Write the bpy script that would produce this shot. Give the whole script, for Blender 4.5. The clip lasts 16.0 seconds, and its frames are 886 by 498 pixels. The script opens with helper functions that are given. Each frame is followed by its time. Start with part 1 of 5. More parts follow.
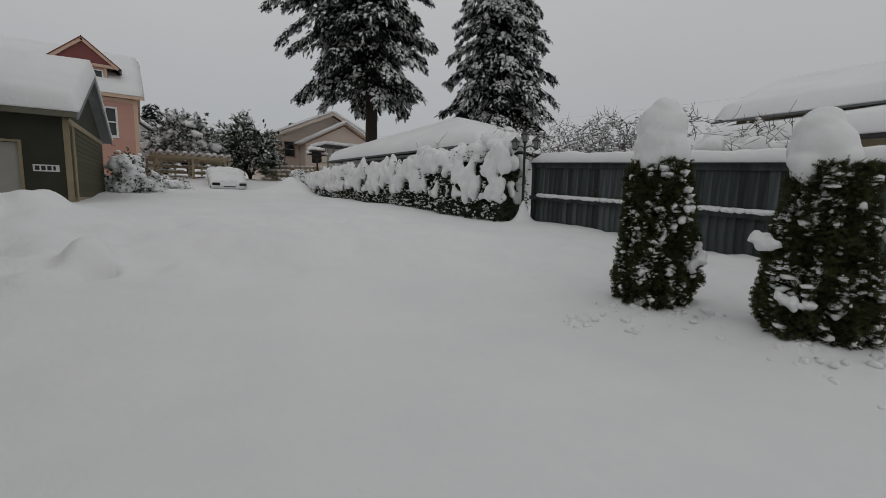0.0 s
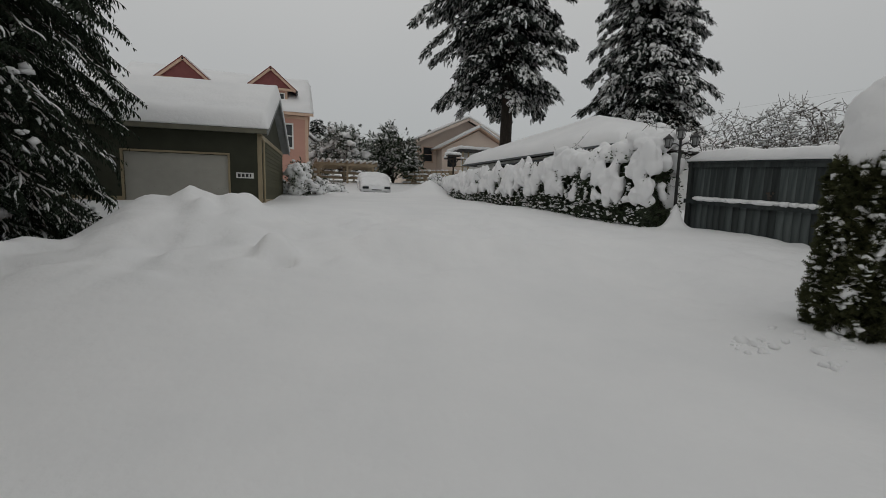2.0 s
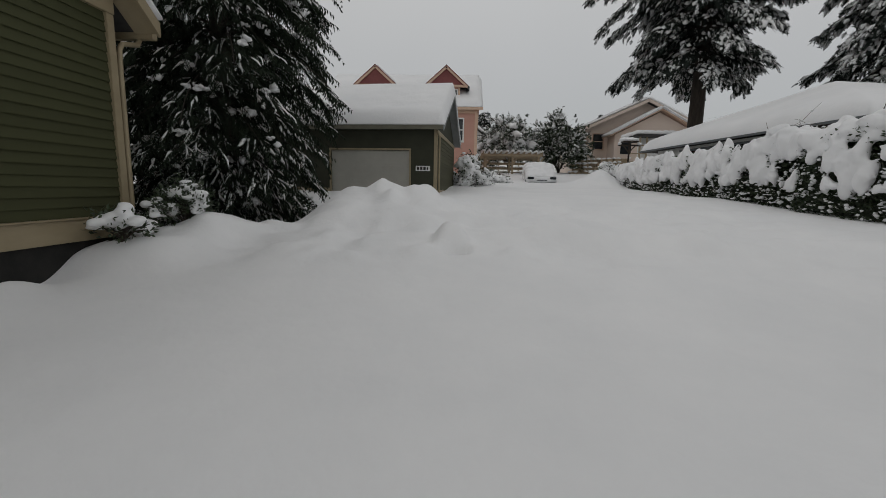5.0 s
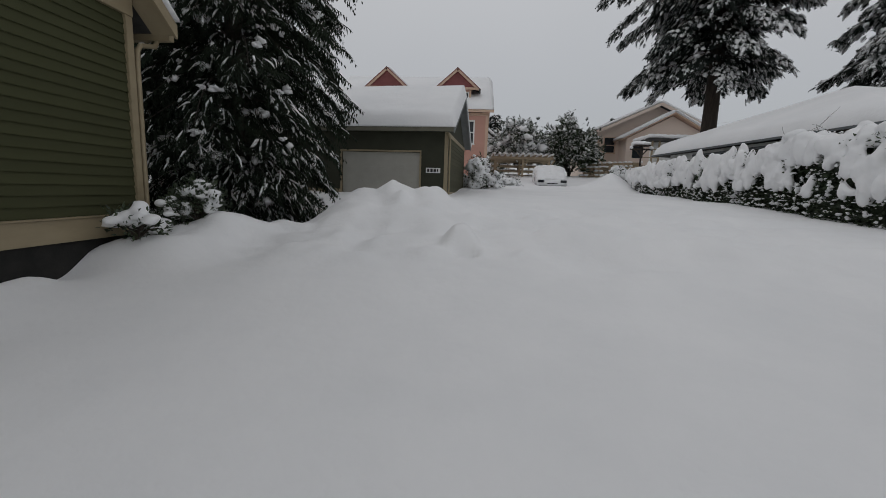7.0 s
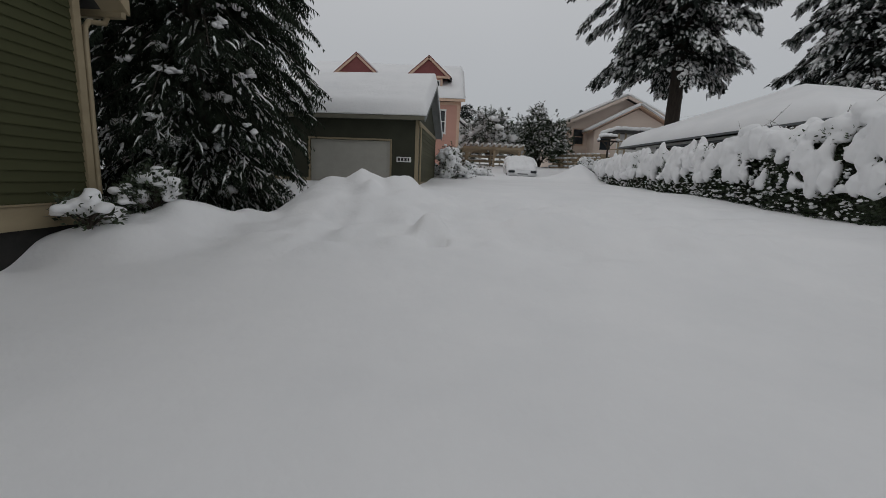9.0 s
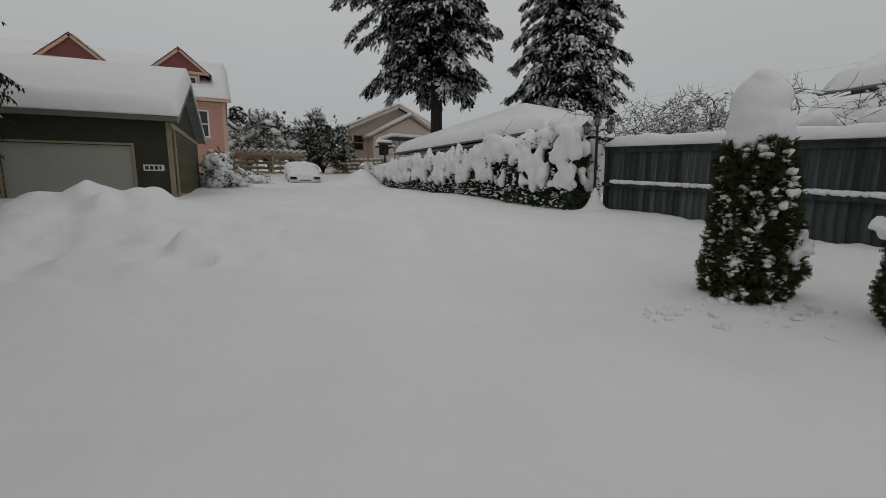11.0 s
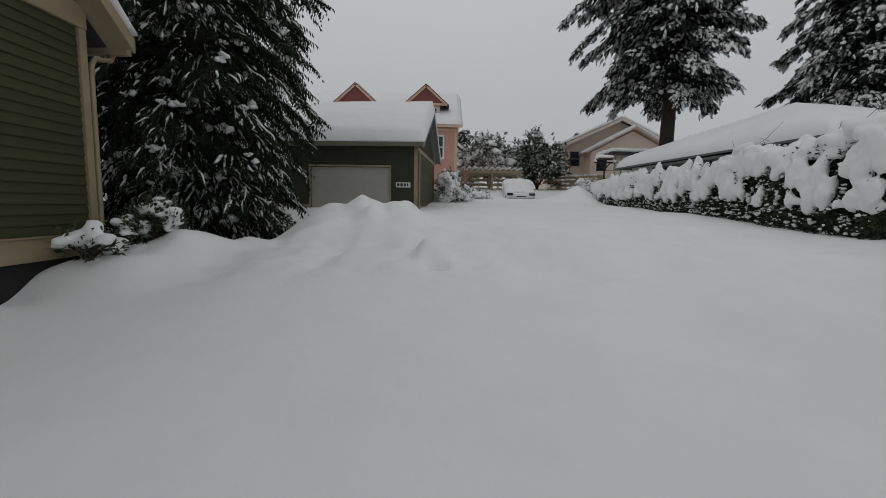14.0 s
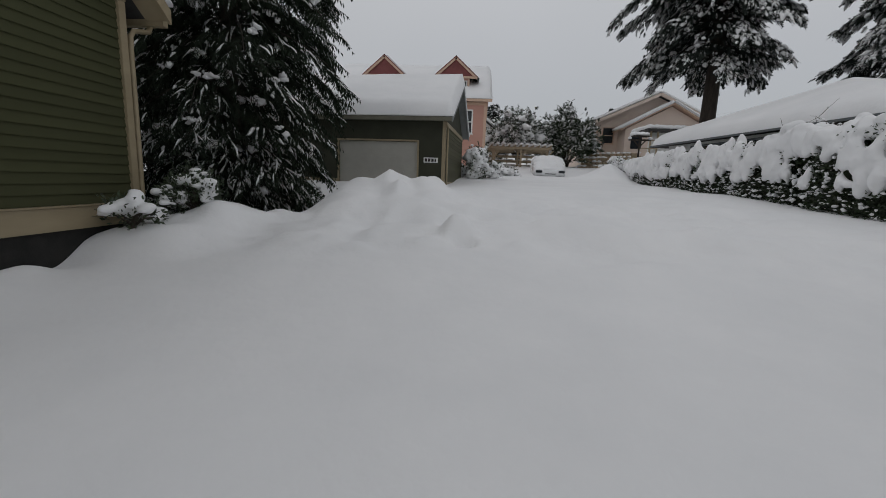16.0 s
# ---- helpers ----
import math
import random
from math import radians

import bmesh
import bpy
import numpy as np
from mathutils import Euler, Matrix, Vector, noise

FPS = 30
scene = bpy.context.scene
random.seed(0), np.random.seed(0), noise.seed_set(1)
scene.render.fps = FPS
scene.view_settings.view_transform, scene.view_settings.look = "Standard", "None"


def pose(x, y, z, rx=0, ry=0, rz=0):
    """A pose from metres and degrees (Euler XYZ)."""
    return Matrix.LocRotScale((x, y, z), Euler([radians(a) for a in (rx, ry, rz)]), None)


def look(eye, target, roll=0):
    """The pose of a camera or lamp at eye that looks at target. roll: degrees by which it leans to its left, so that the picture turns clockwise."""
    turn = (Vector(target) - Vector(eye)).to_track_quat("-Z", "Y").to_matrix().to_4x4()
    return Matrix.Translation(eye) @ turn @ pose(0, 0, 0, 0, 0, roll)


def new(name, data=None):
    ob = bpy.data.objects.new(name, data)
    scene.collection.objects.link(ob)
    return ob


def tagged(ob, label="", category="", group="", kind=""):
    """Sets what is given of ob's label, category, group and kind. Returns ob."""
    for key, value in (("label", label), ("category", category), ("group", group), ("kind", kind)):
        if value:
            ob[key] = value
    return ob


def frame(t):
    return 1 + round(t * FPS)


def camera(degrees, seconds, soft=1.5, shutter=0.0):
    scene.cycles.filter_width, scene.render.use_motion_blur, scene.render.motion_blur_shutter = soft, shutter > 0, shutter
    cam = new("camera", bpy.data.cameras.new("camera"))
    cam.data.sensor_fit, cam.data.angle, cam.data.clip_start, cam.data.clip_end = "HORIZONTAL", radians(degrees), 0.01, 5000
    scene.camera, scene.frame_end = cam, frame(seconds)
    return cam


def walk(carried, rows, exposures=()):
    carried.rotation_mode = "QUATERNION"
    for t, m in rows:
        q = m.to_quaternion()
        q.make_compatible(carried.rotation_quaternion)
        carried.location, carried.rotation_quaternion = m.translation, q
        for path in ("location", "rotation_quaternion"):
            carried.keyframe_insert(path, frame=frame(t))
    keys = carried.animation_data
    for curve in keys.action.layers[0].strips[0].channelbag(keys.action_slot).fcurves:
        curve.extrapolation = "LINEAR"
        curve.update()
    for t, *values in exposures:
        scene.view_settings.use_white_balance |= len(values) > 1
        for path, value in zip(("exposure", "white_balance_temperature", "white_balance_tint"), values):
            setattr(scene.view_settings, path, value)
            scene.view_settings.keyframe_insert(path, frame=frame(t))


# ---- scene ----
cam = camera(93.6, 16.0, soft=0.8, shutter=0.05)
PATH = [  # seconds, heading, tilt, roll in degrees; carried at arm's length round one spot
    (0, -37.16, -6.51, 0.96), (0.5, -36.00, -6.22, 1.47), (1, -32.05, -6.42, 1.23), (1.5, -26.85, -6.86, 1.32),
    (2, -19.60, -6.50, 1.30), (2.5, -15.87, -6.64, 1.33), (3, -10.56, -6.69, 1.18), (3.5, -8.22, -7.05, 0.96),
    (4, -4.04, -7.72, 1.78), (4.5, -0.02, -8.45, 1.26), (4.7, 1.41, -8.36, 1.03), (5.75, 2.60, -8.20, 1.30),
    (6.8, 2.17, -8.16, 1.62), (7, 3.40, -8.00, 1.83), (7.5, 4.51, -7.51, 1.55), (8, 4.70, -7.76, 2.12),
    (8.5, 3.75, -8.78, 2.15), (9, -0.55, -9.26, 2.33), (9.5, -7.88, -11.27, 0.34), (10, -17.56, -9.96, -0.58),
    (10.2, -21.39, -9.15, -0.11), (11.2, -28.50, -8.00, -0.30), (12.3, -20.05, -7.56, -0.41), (12.5, -16.90, -7.48, -0.28),
    (13, -10.37, -6.65, -0.02), (13.5, -5.51, -6.88, 0.72), (14, -0.37, -6.00, 1.03), (14.5, 3.38, -6.41, 1.40),
    (15, 5.92, -7.42, 1.73), (15.5, 6.13, -7.82, 2.07), (16, 3.01, -9.34, 2.12),
]
EYE, ARM = 1.45, 0.45
walk(cam, [(t, pose(-ARM * math.sin(radians(h)), ARM * math.cos(radians(h)), EYE, 90 + p, 0, h) @ pose(0, 0, 0, 0, 0, r)) for t, h, p, r in PATH],
     exposures=[(0.0, -0.13, 6540, 9), (1.5, -0.12, 6640, 8), (3.0, -0.08, 6600, 7), (4.0, -0.07, 6680, 6), (4.7, -0.05, 6620, 8), (7.0, -0.05, 6380, 10), (8.5, -0.06, 6380, 10),
                (10.0, -0.16, 6540, 8), (12.5, -0.16, 6620, 8), (13.5, -0.10, 6520, 8), (15.0, -0.04, 6380, 10), (16.0, -0.04, 6360, 10)])

# ---- light: an even winter overcast ----
world = bpy.data.worlds.new("overcast")
scene.world = world
world.use_nodes = True
wn, wl = world.node_tree.nodes, world.node_tree.links
wn.clear()
w_out, w_bg = wn.new("ShaderNodeOutputWorld"), wn.new("ShaderNodeBackground")
w_sky, w_co, w_sep = wn.new("ShaderNodeTexSky"), wn.new("ShaderNodeTexCoord"), wn.new("ShaderNodeSeparateXYZ")
w_sky.sky_type, w_sky.sun_disc = "NISHITA", False
w_sky.sun_elevation, w_sky.sun_rotation = radians(35), radians(200)
w_ramp, w_mix, w_noise, w_add = wn.new("ShaderNodeValToRGB"), wn.new("ShaderNodeMix"), wn.new("ShaderNodeTexNoise"), wn.new("ShaderNodeMath")
w_ramp.color_ramp.elements[0].position, w_ramp.color_ramp.elements[0].color = 0.0, (0.39, 0.39, 0.393, 1)
w_ramp.color_ramp.elements[1].position, w_ramp.color_ramp.elements[1].color = 0.55, (0.63, 0.628, 0.626, 1)
w_noise.inputs["Scale"].default_value, w_noise.inputs["Detail"].default_value = 1.6, 3
w_add.operation = "MULTIPLY_ADD"
w_add.inputs[1].default_value = 0.16
wl.new(w_co.outputs["Generated"], w_sep.inputs[0])
wl.new(w_co.outputs["Generated"], w_noise.inputs["Vector"])
wl.new(w_noise.outputs["Fac"], w_add.inputs[0])
wl.new(w_sep.outputs["Z"], w_add.inputs[2])
wl.new(w_add.outputs[0], w_ramp.inputs["Fac"])
w_mix.data_type = "RGBA"
w_mix.inputs["Factor"].default_value = 0.012
wl.new(w_ramp.outputs["Color"], w_mix.inputs["A"])
wl.new(w_sky.outputs["Color"], w_mix.inputs["B"])
wl.new(w_mix.outputs["Result"], w_bg.inputs["Color"])
w_bg.inputs["Strength"].default_value = 0.82
wl.new(w_bg.outputs[0], w_out.inputs[0])
sun = new("sun", bpy.data.lights.new("sun", "SUN"))
sun.data.energy, sun.data.angle, sun.data.color = 0.10, radians(60), (1.0, 0.97, 0.94)
sun.matrix_world = look((0, 0, 30), (8, 12, 0))

# ---- materials ----
def material(name, a, b, size, rough=0.8, bump=0.0, grain=0.0, metal=0.0, stretch=(1, 1, 1), vary=0.0, islands=0.0, coat=0.0, spec=0.5):
    """Two tones mixed by noise of that size (metres); bump: depth of relief; grain: size of fine relief; vary, islands: random shade per object or leaf."""
    m = bpy.data.materials.new(name)
    m.use_nodes = True
    n, l = m.node_tree.nodes, m.node_tree.links
    bsdf = n["Principled BSDF"]
    co, mp, no, mix = n.new("ShaderNodeTexCoord"), n.new("ShaderNodeMapping"), n.new("ShaderNodeTexNoise"), n.new("ShaderNodeMix")
    mp.inputs["Scale"].default_value = stretch
    no.inputs["Scale"].default_value, no.inputs["Detail"].default_value, no.inputs["Roughness"].default_value = 1 / size, 5, 0.6
    mix.data_type = "RGBA"
    mix.inputs["A"].default_value, mix.inputs["B"].default_value = (*a, 1), (*b, 1)
    l.new(co.outputs["Object"], mp.inputs["Vector"])
    l.new(mp.outputs["Vector"], no.inputs["Vector"])
    ramp = n.new("ShaderNodeMapRange")
    ramp.inputs["From Min"].default_value, ramp.inputs["From Max"].default_value = 0.3, 0.7
    l.new(no.outputs["Fac"], ramp.inputs["Value"])
    l.new(ramp.outputs["Result"], mix.inputs["Factor"])
    colour = mix.outputs["Result"]
    for amount, node, socket in ((vary, "ShaderNodeObjectInfo", "Random"), (islands, "ShaderNodeNewGeometry", "Random Per Island")):
        if amount:
            src, rng, hsv = n.new(node), n.new("ShaderNodeMapRange"), n.new("ShaderNodeHueSaturation")
            rng.inputs["To Min"].default_value, rng.inputs["To Max"].default_value = 1 - amount, 1 + amount
            l.new(src.outputs[socket], rng.inputs["Value"])
            l.new(rng.outputs["Result"], hsv.inputs["Value"])
            l.new(colour, hsv.inputs["Color"])
            colour = hsv.outputs["Color"]
    l.new(colour, bsdf.inputs["Base Color"])
    bsdf.inputs["Roughness"].default_value, bsdf.inputs["Metallic"].default_value = rough, metal
    bsdf.inputs["Coat Weight"].default_value, bsdf.inputs["Specular IOR Level"].default_value = coat, spec
    if bump:
        fine, bm_node = n.new("ShaderNodeTexNoise"), n.new("ShaderNodeBump")
        fine.inputs["Scale"].default_value, fine.inputs["Detail"].default_value = 1 / (grain or size / 4), 4
        l.new(mp.outputs["Vector"], fine.inputs["Vector"])
        l.new(fine.outputs["Fac"], bm_node.inputs["Height"])
        bm_node.inputs["Distance"].default_value, bm_node.inputs["Strength"].default_value = bump, 0.6
        l.new(bm_node.outputs[0], bsdf.inputs["Normal"])
    return m


SNOW = material("snow", (0.80, 0.805, 0.815), (0.86, 0.86, 0.865), 1.4, 0.75, 0.02, 0.12)
GREEN = material("green_siding_paint", (0.0435, 0.0460, 0.0205), (0.057, 0.060, 0.028), 0.5, 0.75, 0.002, 0.02, stretch=(1, 0.15, 1), vary=0.10, spec=0.2)
OLIVE = material("olive_siding_paint", (0.078, 0.077, 0.046), (0.095, 0.093, 0.058), 0.5, 0.75, 0.002, 0.02, stretch=(1, 0.15, 1), vary=0.10, spec=0.2)
GREEN_DARK = material("dark_green_panel_paint", (0.040, 0.042, 0.029), (0.052, 0.054, 0.038), 0.6, 0.75, 0.002, 0.03, spec=0.2)
CREAM = material("cream_trim_paint", (0.26, 0.21, 0.13), (0.33, 0.27, 0.17), 0.35, 0.55, 0.002, 0.02, stretch=(1, 0.3, 1))
FOUND = material("black_foundation", (0.010, 0.010, 0.009), (0.020, 0.019, 0.017), 0.2, 0.9, 0.004, 0.02)
DOORPAINT = material("greige_door_paint", (0.34, 0.33, 0.29), (0.40, 0.39, 0.345), 0.7, 0.5, 0.001, 0.03)
WHITE = material("white_paint", (0.66, 0.66, 0.64), (0.76, 0.76, 0.74), 0.3, 0.5, 0.001, 0.02)
BLACK = material("black_metal", (0.012, 0.012, 0.013), (0.022, 0.021, 0.020), 0.1, 0.45, 0.001, 0.01)
PINK = material("salmon_siding_paint", (0.45, 0.245, 0.19), (0.51, 0.285, 0.225), 0.8, 0.65, 0.003, 0.05, stretch=(0.2, 1, 1))
RED = material("brick_red_shingle_paint", (0.16, 0.045, 0.044), (0.21, 0.062, 0.058), 0.25, 0.7, 0.006, 0.05)
PEACH = material("pale_peach_trim_paint", (0.52, 0.36, 0.26), (0.60, 0.43, 0.32), 0.4, 0.6)
BEIGE = material("beige_siding_paint", (0.66, 0.55, 0.47), (0.72, 0.60, 0.52), 0.9, 0.65, 0.003, 0.06, stretch=(0.2, 1, 1))
GREYWALL = material("pale_grey_wall_paint", (0.58, 0.59, 0.58), (0.66, 0.67, 0.66), 0.6, 0.65, 0.003, 0.05)
TAN = material("tan_wall_paint", (0.40, 0.33, 0.22), (0.46, 0.38, 0.26), 0.6, 0.65, 0.003, 0.05)
ROOFDARK = material("dark_roof_edge", (0.030, 0.029, 0.028), (0.055, 0.052, 0.050), 0.15, 0.8, 0.004, 0.02)
EAVE = material("grey_olive_eave_paint", (0.13, 0.125, 0.095), (0.17, 0.165, 0.125), 0.4, 0.7, spec=0.2)
RAKE = material("pale_blue_grey_board_paint", (0.21, 0.22, 0.22), (0.27, 0.28, 0.28), 0.4, 0.7, spec=0.2)
FASCIA = material("blue_grey_fascia_paint", (0.10, 0.115, 0.12), (0.14, 0.155, 0.16), 0.4, 0.6)
FENCE = material("weathered_blue_green_fence_wood", (0.030, 0.037, 0.0370), (0.080, 0.091, 0.090), 0.10, 0.85, 0.004, 0.012, stretch=(1, 1, 0.10), vary=0.45, spec=0.2)
TIMBER = material("weathered_tan_timber", (0.30, 0.24, 0.16), (0.40, 0.33, 0.23), 0.12, 0.85, 0.004, 0.02, stretch=(0.3, 1, 1))
BLOCK = material("tan_concrete_block", (0.30, 0.235, 0.155), (0.40, 0.32, 0.22), 0.3, 0.9, 0.01, 0.05, vary=0.15)
BARK = material("dark_bark", (0.022, 0.017, 0.013), (0.055, 0.043, 0.034), 0.12, 0.95, 0.03, 0.05, stretch=(1, 1, 0.25))
TWIG = material("brown_twig", (0.045, 0.034, 0.026), (0.085, 0.066, 0.050), 0.05, 0.9)
NEEDLE = material("cedar_foliage_and_crown_shade", (0.011, 0.017, 0.011), (0.030, 0.042, 0.026), 0.5, 0.8, islands=0.4, spec=0.15)
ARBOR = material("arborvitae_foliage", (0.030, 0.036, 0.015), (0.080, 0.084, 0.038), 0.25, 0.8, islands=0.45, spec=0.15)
FIR = material("fir_foliage", (0.010, 0.014, 0.012), (0.026, 0.033, 0.027), 0.8, 0.8, islands=0.35, spec=0.15)
LEAF = material("broad_leaf", (0.016, 0.028, 0.012), (0.042, 0.060, 0.026), 0.3, 0.4, islands=0.4)
GLASS = material("dark_window_glass", (0.018, 0.021, 0.024), (0.03, 0.034, 0.038), 0.6, 0.06)
CARWHITE = material("white_car_paint", (0.68, 0.69, 0.70), (0.74, 0.75, 0.76), 0.8, 0.25, coat=0.6)
RUBBER = material("black_rubber", (0.012, 0.012, 0.012), (0.02, 0.02, 0.02), 0.05, 0.85)
LAMPGLASS = material("grey_lamp_glass", (0.20, 0.21, 0.21), (0.30, 0.31, 0.31), 0.05, 0.15)


# ---- building helpers ----
def thing(name, x, y, z, label, category, turn=0, group="", kind=""):
    ob = new(name)
    ob.empty_display_size = 0.2
    ob.matrix_basis = pose(x, y, z, 0, 0, turn)
    return tagged(ob, label, category, group, kind)


def part(name, bm, mat, parent=None, label="", smooth=False, kind=""):
    """A bmesh, or (vertices, faces), as ONE mesh object under a thing or a part."""
    me = bpy.data.meshes.new(name)
    if isinstance(bm, tuple):
        v, f = bm
        me.from_pydata(np.asarray(v).tolist(), [], f.tolist() if isinstance(f, np.ndarray) else f)
    else:
        bm.to_mesh(me)
        bm.free()
    if smooth:
        me.shade_smooth()
    me.materials.append(mat)
    ob = new(name, me)
    ob.parent = parent
    return tagged(ob, label, kind=kind)


def box(bm, x0, x1, y0, y1, z0, z1):
    return bmesh.ops.create_cube(bm, size=1.0, matrix=Matrix.Translation(((x0 + x1) / 2, (y0 + y1) / 2, (z0 + z1) / 2)) @ Matrix.Diagonal((abs(x1 - x0), abs(y1 - y0), abs(z1 - z0), 1)))["verts"]


def box_part(name, b, mat, parent=None, label="", bevel=0.0):
    bm = bmesh.new()
    box(bm, *b)
    if bevel:
        bmesh.ops.bevel(bm, geom=bm.edges[:], offset=bevel, segments=2, affect="EDGES")
    return part(name, bm, mat, parent, label)


def bar(bm, a, b, w, h):
    """A straight board of section w x h from a to b."""
    a, b = Vector(a), Vector(b)
    d = b - a
    m = Matrix.Translation((a + b) / 2) @ d.to_track_quat("X", "Z").to_matrix().to_4x4() @ Matrix.Diagonal((d.length, w, h, 1))
    return bmesh.ops.create_cube(bm, size=1.0, matrix=m)["verts"]


def rod(bm, a, b, r0, r1=None, sides=8):
    a, b = Vector(a), Vector(b)
    d = b - a
    m = Matrix.Translation((a + b) / 2) @ d.to_track_quat("Z", "Y").to_matrix().to_4x4()
    return bmesh.ops.create_cone(bm, cap_ends=True, segments=sides, radius1=r0, radius2=r0 if r1 is None else r1, depth=d.length, matrix=m)["verts"]


def prism(points, y0, y1, axis="y"):
    """An outline in x, z drawn out from y0 to y1 (or in y, z from x0 to x1)."""
    n = len(points)
    if axis == "y":
        v = [(p, y, q) for y in (y0, y1) for p, q in points]
    else:
        v = [(x, p, q) for x in (y0, y1) for p, q in points]
    f = [tuple(range(n)), tuple(range(2 * n - 1, n - 1, -1))] + [(i, i + n, (i + 1) % n + n, (i + 1) % n) for i in range(n)]
    bm = bmesh.new()
    vs = [bm.verts.new(p) for p in v]
    for q in f:
        bm.faces.new([vs[i] for i in q])
    bmesh.ops.recalc_face_normals(bm, faces=bm.faces[:])
    return bm


def pierced(bm, along, at, thick, u0, u1, z0, z1, holes=()):
    """A wall along x or y with openings (u0, u1, z0, z1) right through it."""
    us = sorted({u0, u1, *[h[i] for h in holes for i in (0, 1)]})
    zs = sorted({z0, z1, *[h[i] for h in holes for i in (2, 3)]})
    vs = {(i, k): bm.verts.new((u, at, q) if along == "x" else (at, u, q)) for i, u in enumerate(us) for k, q in enumerate(zs)}
    fs = []
    for i, (a, b) in enumerate(zip(us, us[1:])):
        for k, (c, d) in enumerate(zip(zs, zs[1:])):
            if not any(h[0] <= (a + b) / 2 <= h[1] and h[2] <= (c + d) / 2 <= h[3] for h in holes):
                fs.append(bm.faces.new([vs[i, k], vs[i + 1, k], vs[i + 1, k + 1], vs[i, k + 1]]))
    r = bmesh.ops.extrude_face_region(bm, geom=fs, use_keep_orig=True)
    bmesh.ops.translate(bm, verts=[g for g in r["geom"] if isinstance(g, bmesh.types.BMVert)], vec=(0, thick, 0) if along == "x" else (thick, 0, 0))
    bmesh.ops.delete(bm, geom=[v for v in bm.verts if not v.link_faces], context="VERTS")
    bmesh.ops.recalc_face_normals(bm, faces=bm.faces[:])
    return bm


def window(parent, u0, u1, z0, z1, y, frame_mat, label="", mullion=True, w=0.09, depth=0.10):
    """A sash window facing -y: frame, pane, sill."""
    bm = bmesh.new()
    for b in ((u0 - w, u1 + w, z1, z1 + w), (u0 - w, u1 + w, z0 - w, z0), (u0 - w, u0, z0, z1), (u1, u1 + w, z0, z1)):
        box(bm, b[0], b[1], y - 0.04, y + depth, b[2], b[3])
    if mullion:
        box(bm, u0, u1, y + 0.01, y + 0.06, (z0 + z1) / 2 - 0.03, (z0 + z1) / 2 + 0.03)
    fr = part("window", bm, frame_mat, parent, label)
    box_part("pane", (u0, u1, y + 0.065, y + 0.08, z0, z1), GLASS, fr)
    box_part("sill", (u0 - w - 0.03, u1 + w + 0.03, y - 0.08, y - 0.043, z0 - w - 0.04, z0 - w + 0.01), frame_mat, fr)
    return fr


def gable_snow(name, x0, x1, profile, thick, parent, seed, step=0.14, edge=0.35, label="thick smooth snow", xedge=None):
    """Snow on a roof: profile is a list of (y, z) from eave to eave; it rounds over at every edge and hangs a little over the eaves."""
    pts = [Vector((0, p[0], p[1])) for p in profile]
    lens = [(b - a).length for a, b in zip(pts, pts[1:])]
    total = sum(lens)
    nu, nv = max(8, int((x1 - x0) / step)), max(8, int(total / step))
    v = []
    for j in range(nv + 1):
        s = total * j / nv
        def on(s):
            s = min(max(s, 0), total)
            for a, b, ln in zip(pts, pts[1:], lens):
                if s <= ln + 1e-6:
                    return a.lerp(b, s / ln)
                s -= ln
            return pts[-1]
        c = (on(s - 0.5) + on(s) + on(s + 0.5)) / 3 if 0.5 < s < total - 0.5 else on(s)
        for i in range(nu + 1):
            x = x0 + (x1 - x0) * i / nu
            k = min(1.0, min(x - x0, x1 - x) / (xedge or edge), min(s, total - s) / edge)
            round_ = math.sqrt(max(0.0, 1 - (1 - k) ** 2))
            h = thick * (0.10 + 0.90 * round_) + (0.07 * noise.noise((x * 0.5 + seed, s * 0.5, 0)) + 0.02 * noise.noise((x * 2.1, s * 2.1, seed))) * round_
            v.append((x, c.y, max(c.z, on(s).z) + h + 0.01))
    low = len(v)
    for j in range(nv + 1):
        c = on_profile(pts, lens, total * j / nv)
        for i in range(nu + 1):
            v.append((x0 + (x1 - x0) * i / nu, c.y, c.z + 0.006))
    f, w = [], nu + 1
    for j in range(nv):
        for i in range(nu):
            a = j * w + i
            f.append((a, a + 1, a + w + 1, a + w))
            f.append((low + a, low + a + w, low + a + w + 1, low + a + 1))
    for j in range(nv):
        for e in (0, nu):
            a = j * w + e
            f.append((a, a + w, low + a + w, low + a) if e == 0 else (a, low + a, low + a + w, a + w))
    for i in range(nu):
        for e in (0, nv * w):
            a = e + i
            f.append((a, low + a, low + a + 1, a + 1) if e == 0 else (a, a + 1, low + a + 1, low + a))
    return part(name, (v, f), SNOW, parent, label, smooth=True)


def on_profile(pts, lens, s):
    for a, b, ln in zip(pts, pts[1:], lens):
        if s <= ln + 1e-6:
            return a.lerp(b, s / ln)
        s -= ln
    return pts[-1].copy()


def ico(level):
    bm = bmesh.new()
    bmesh.ops.create_icosphere(bm, subdivisions=level, radius=1.0)
    v = np.array([p.co for p in bm.verts])
    f = np.array([[q.index for q in p.verts] for p in bm.faces])
    bm.free()
    return v, f


ICO = {k: ico(k) for k in (1, 2, 3)}


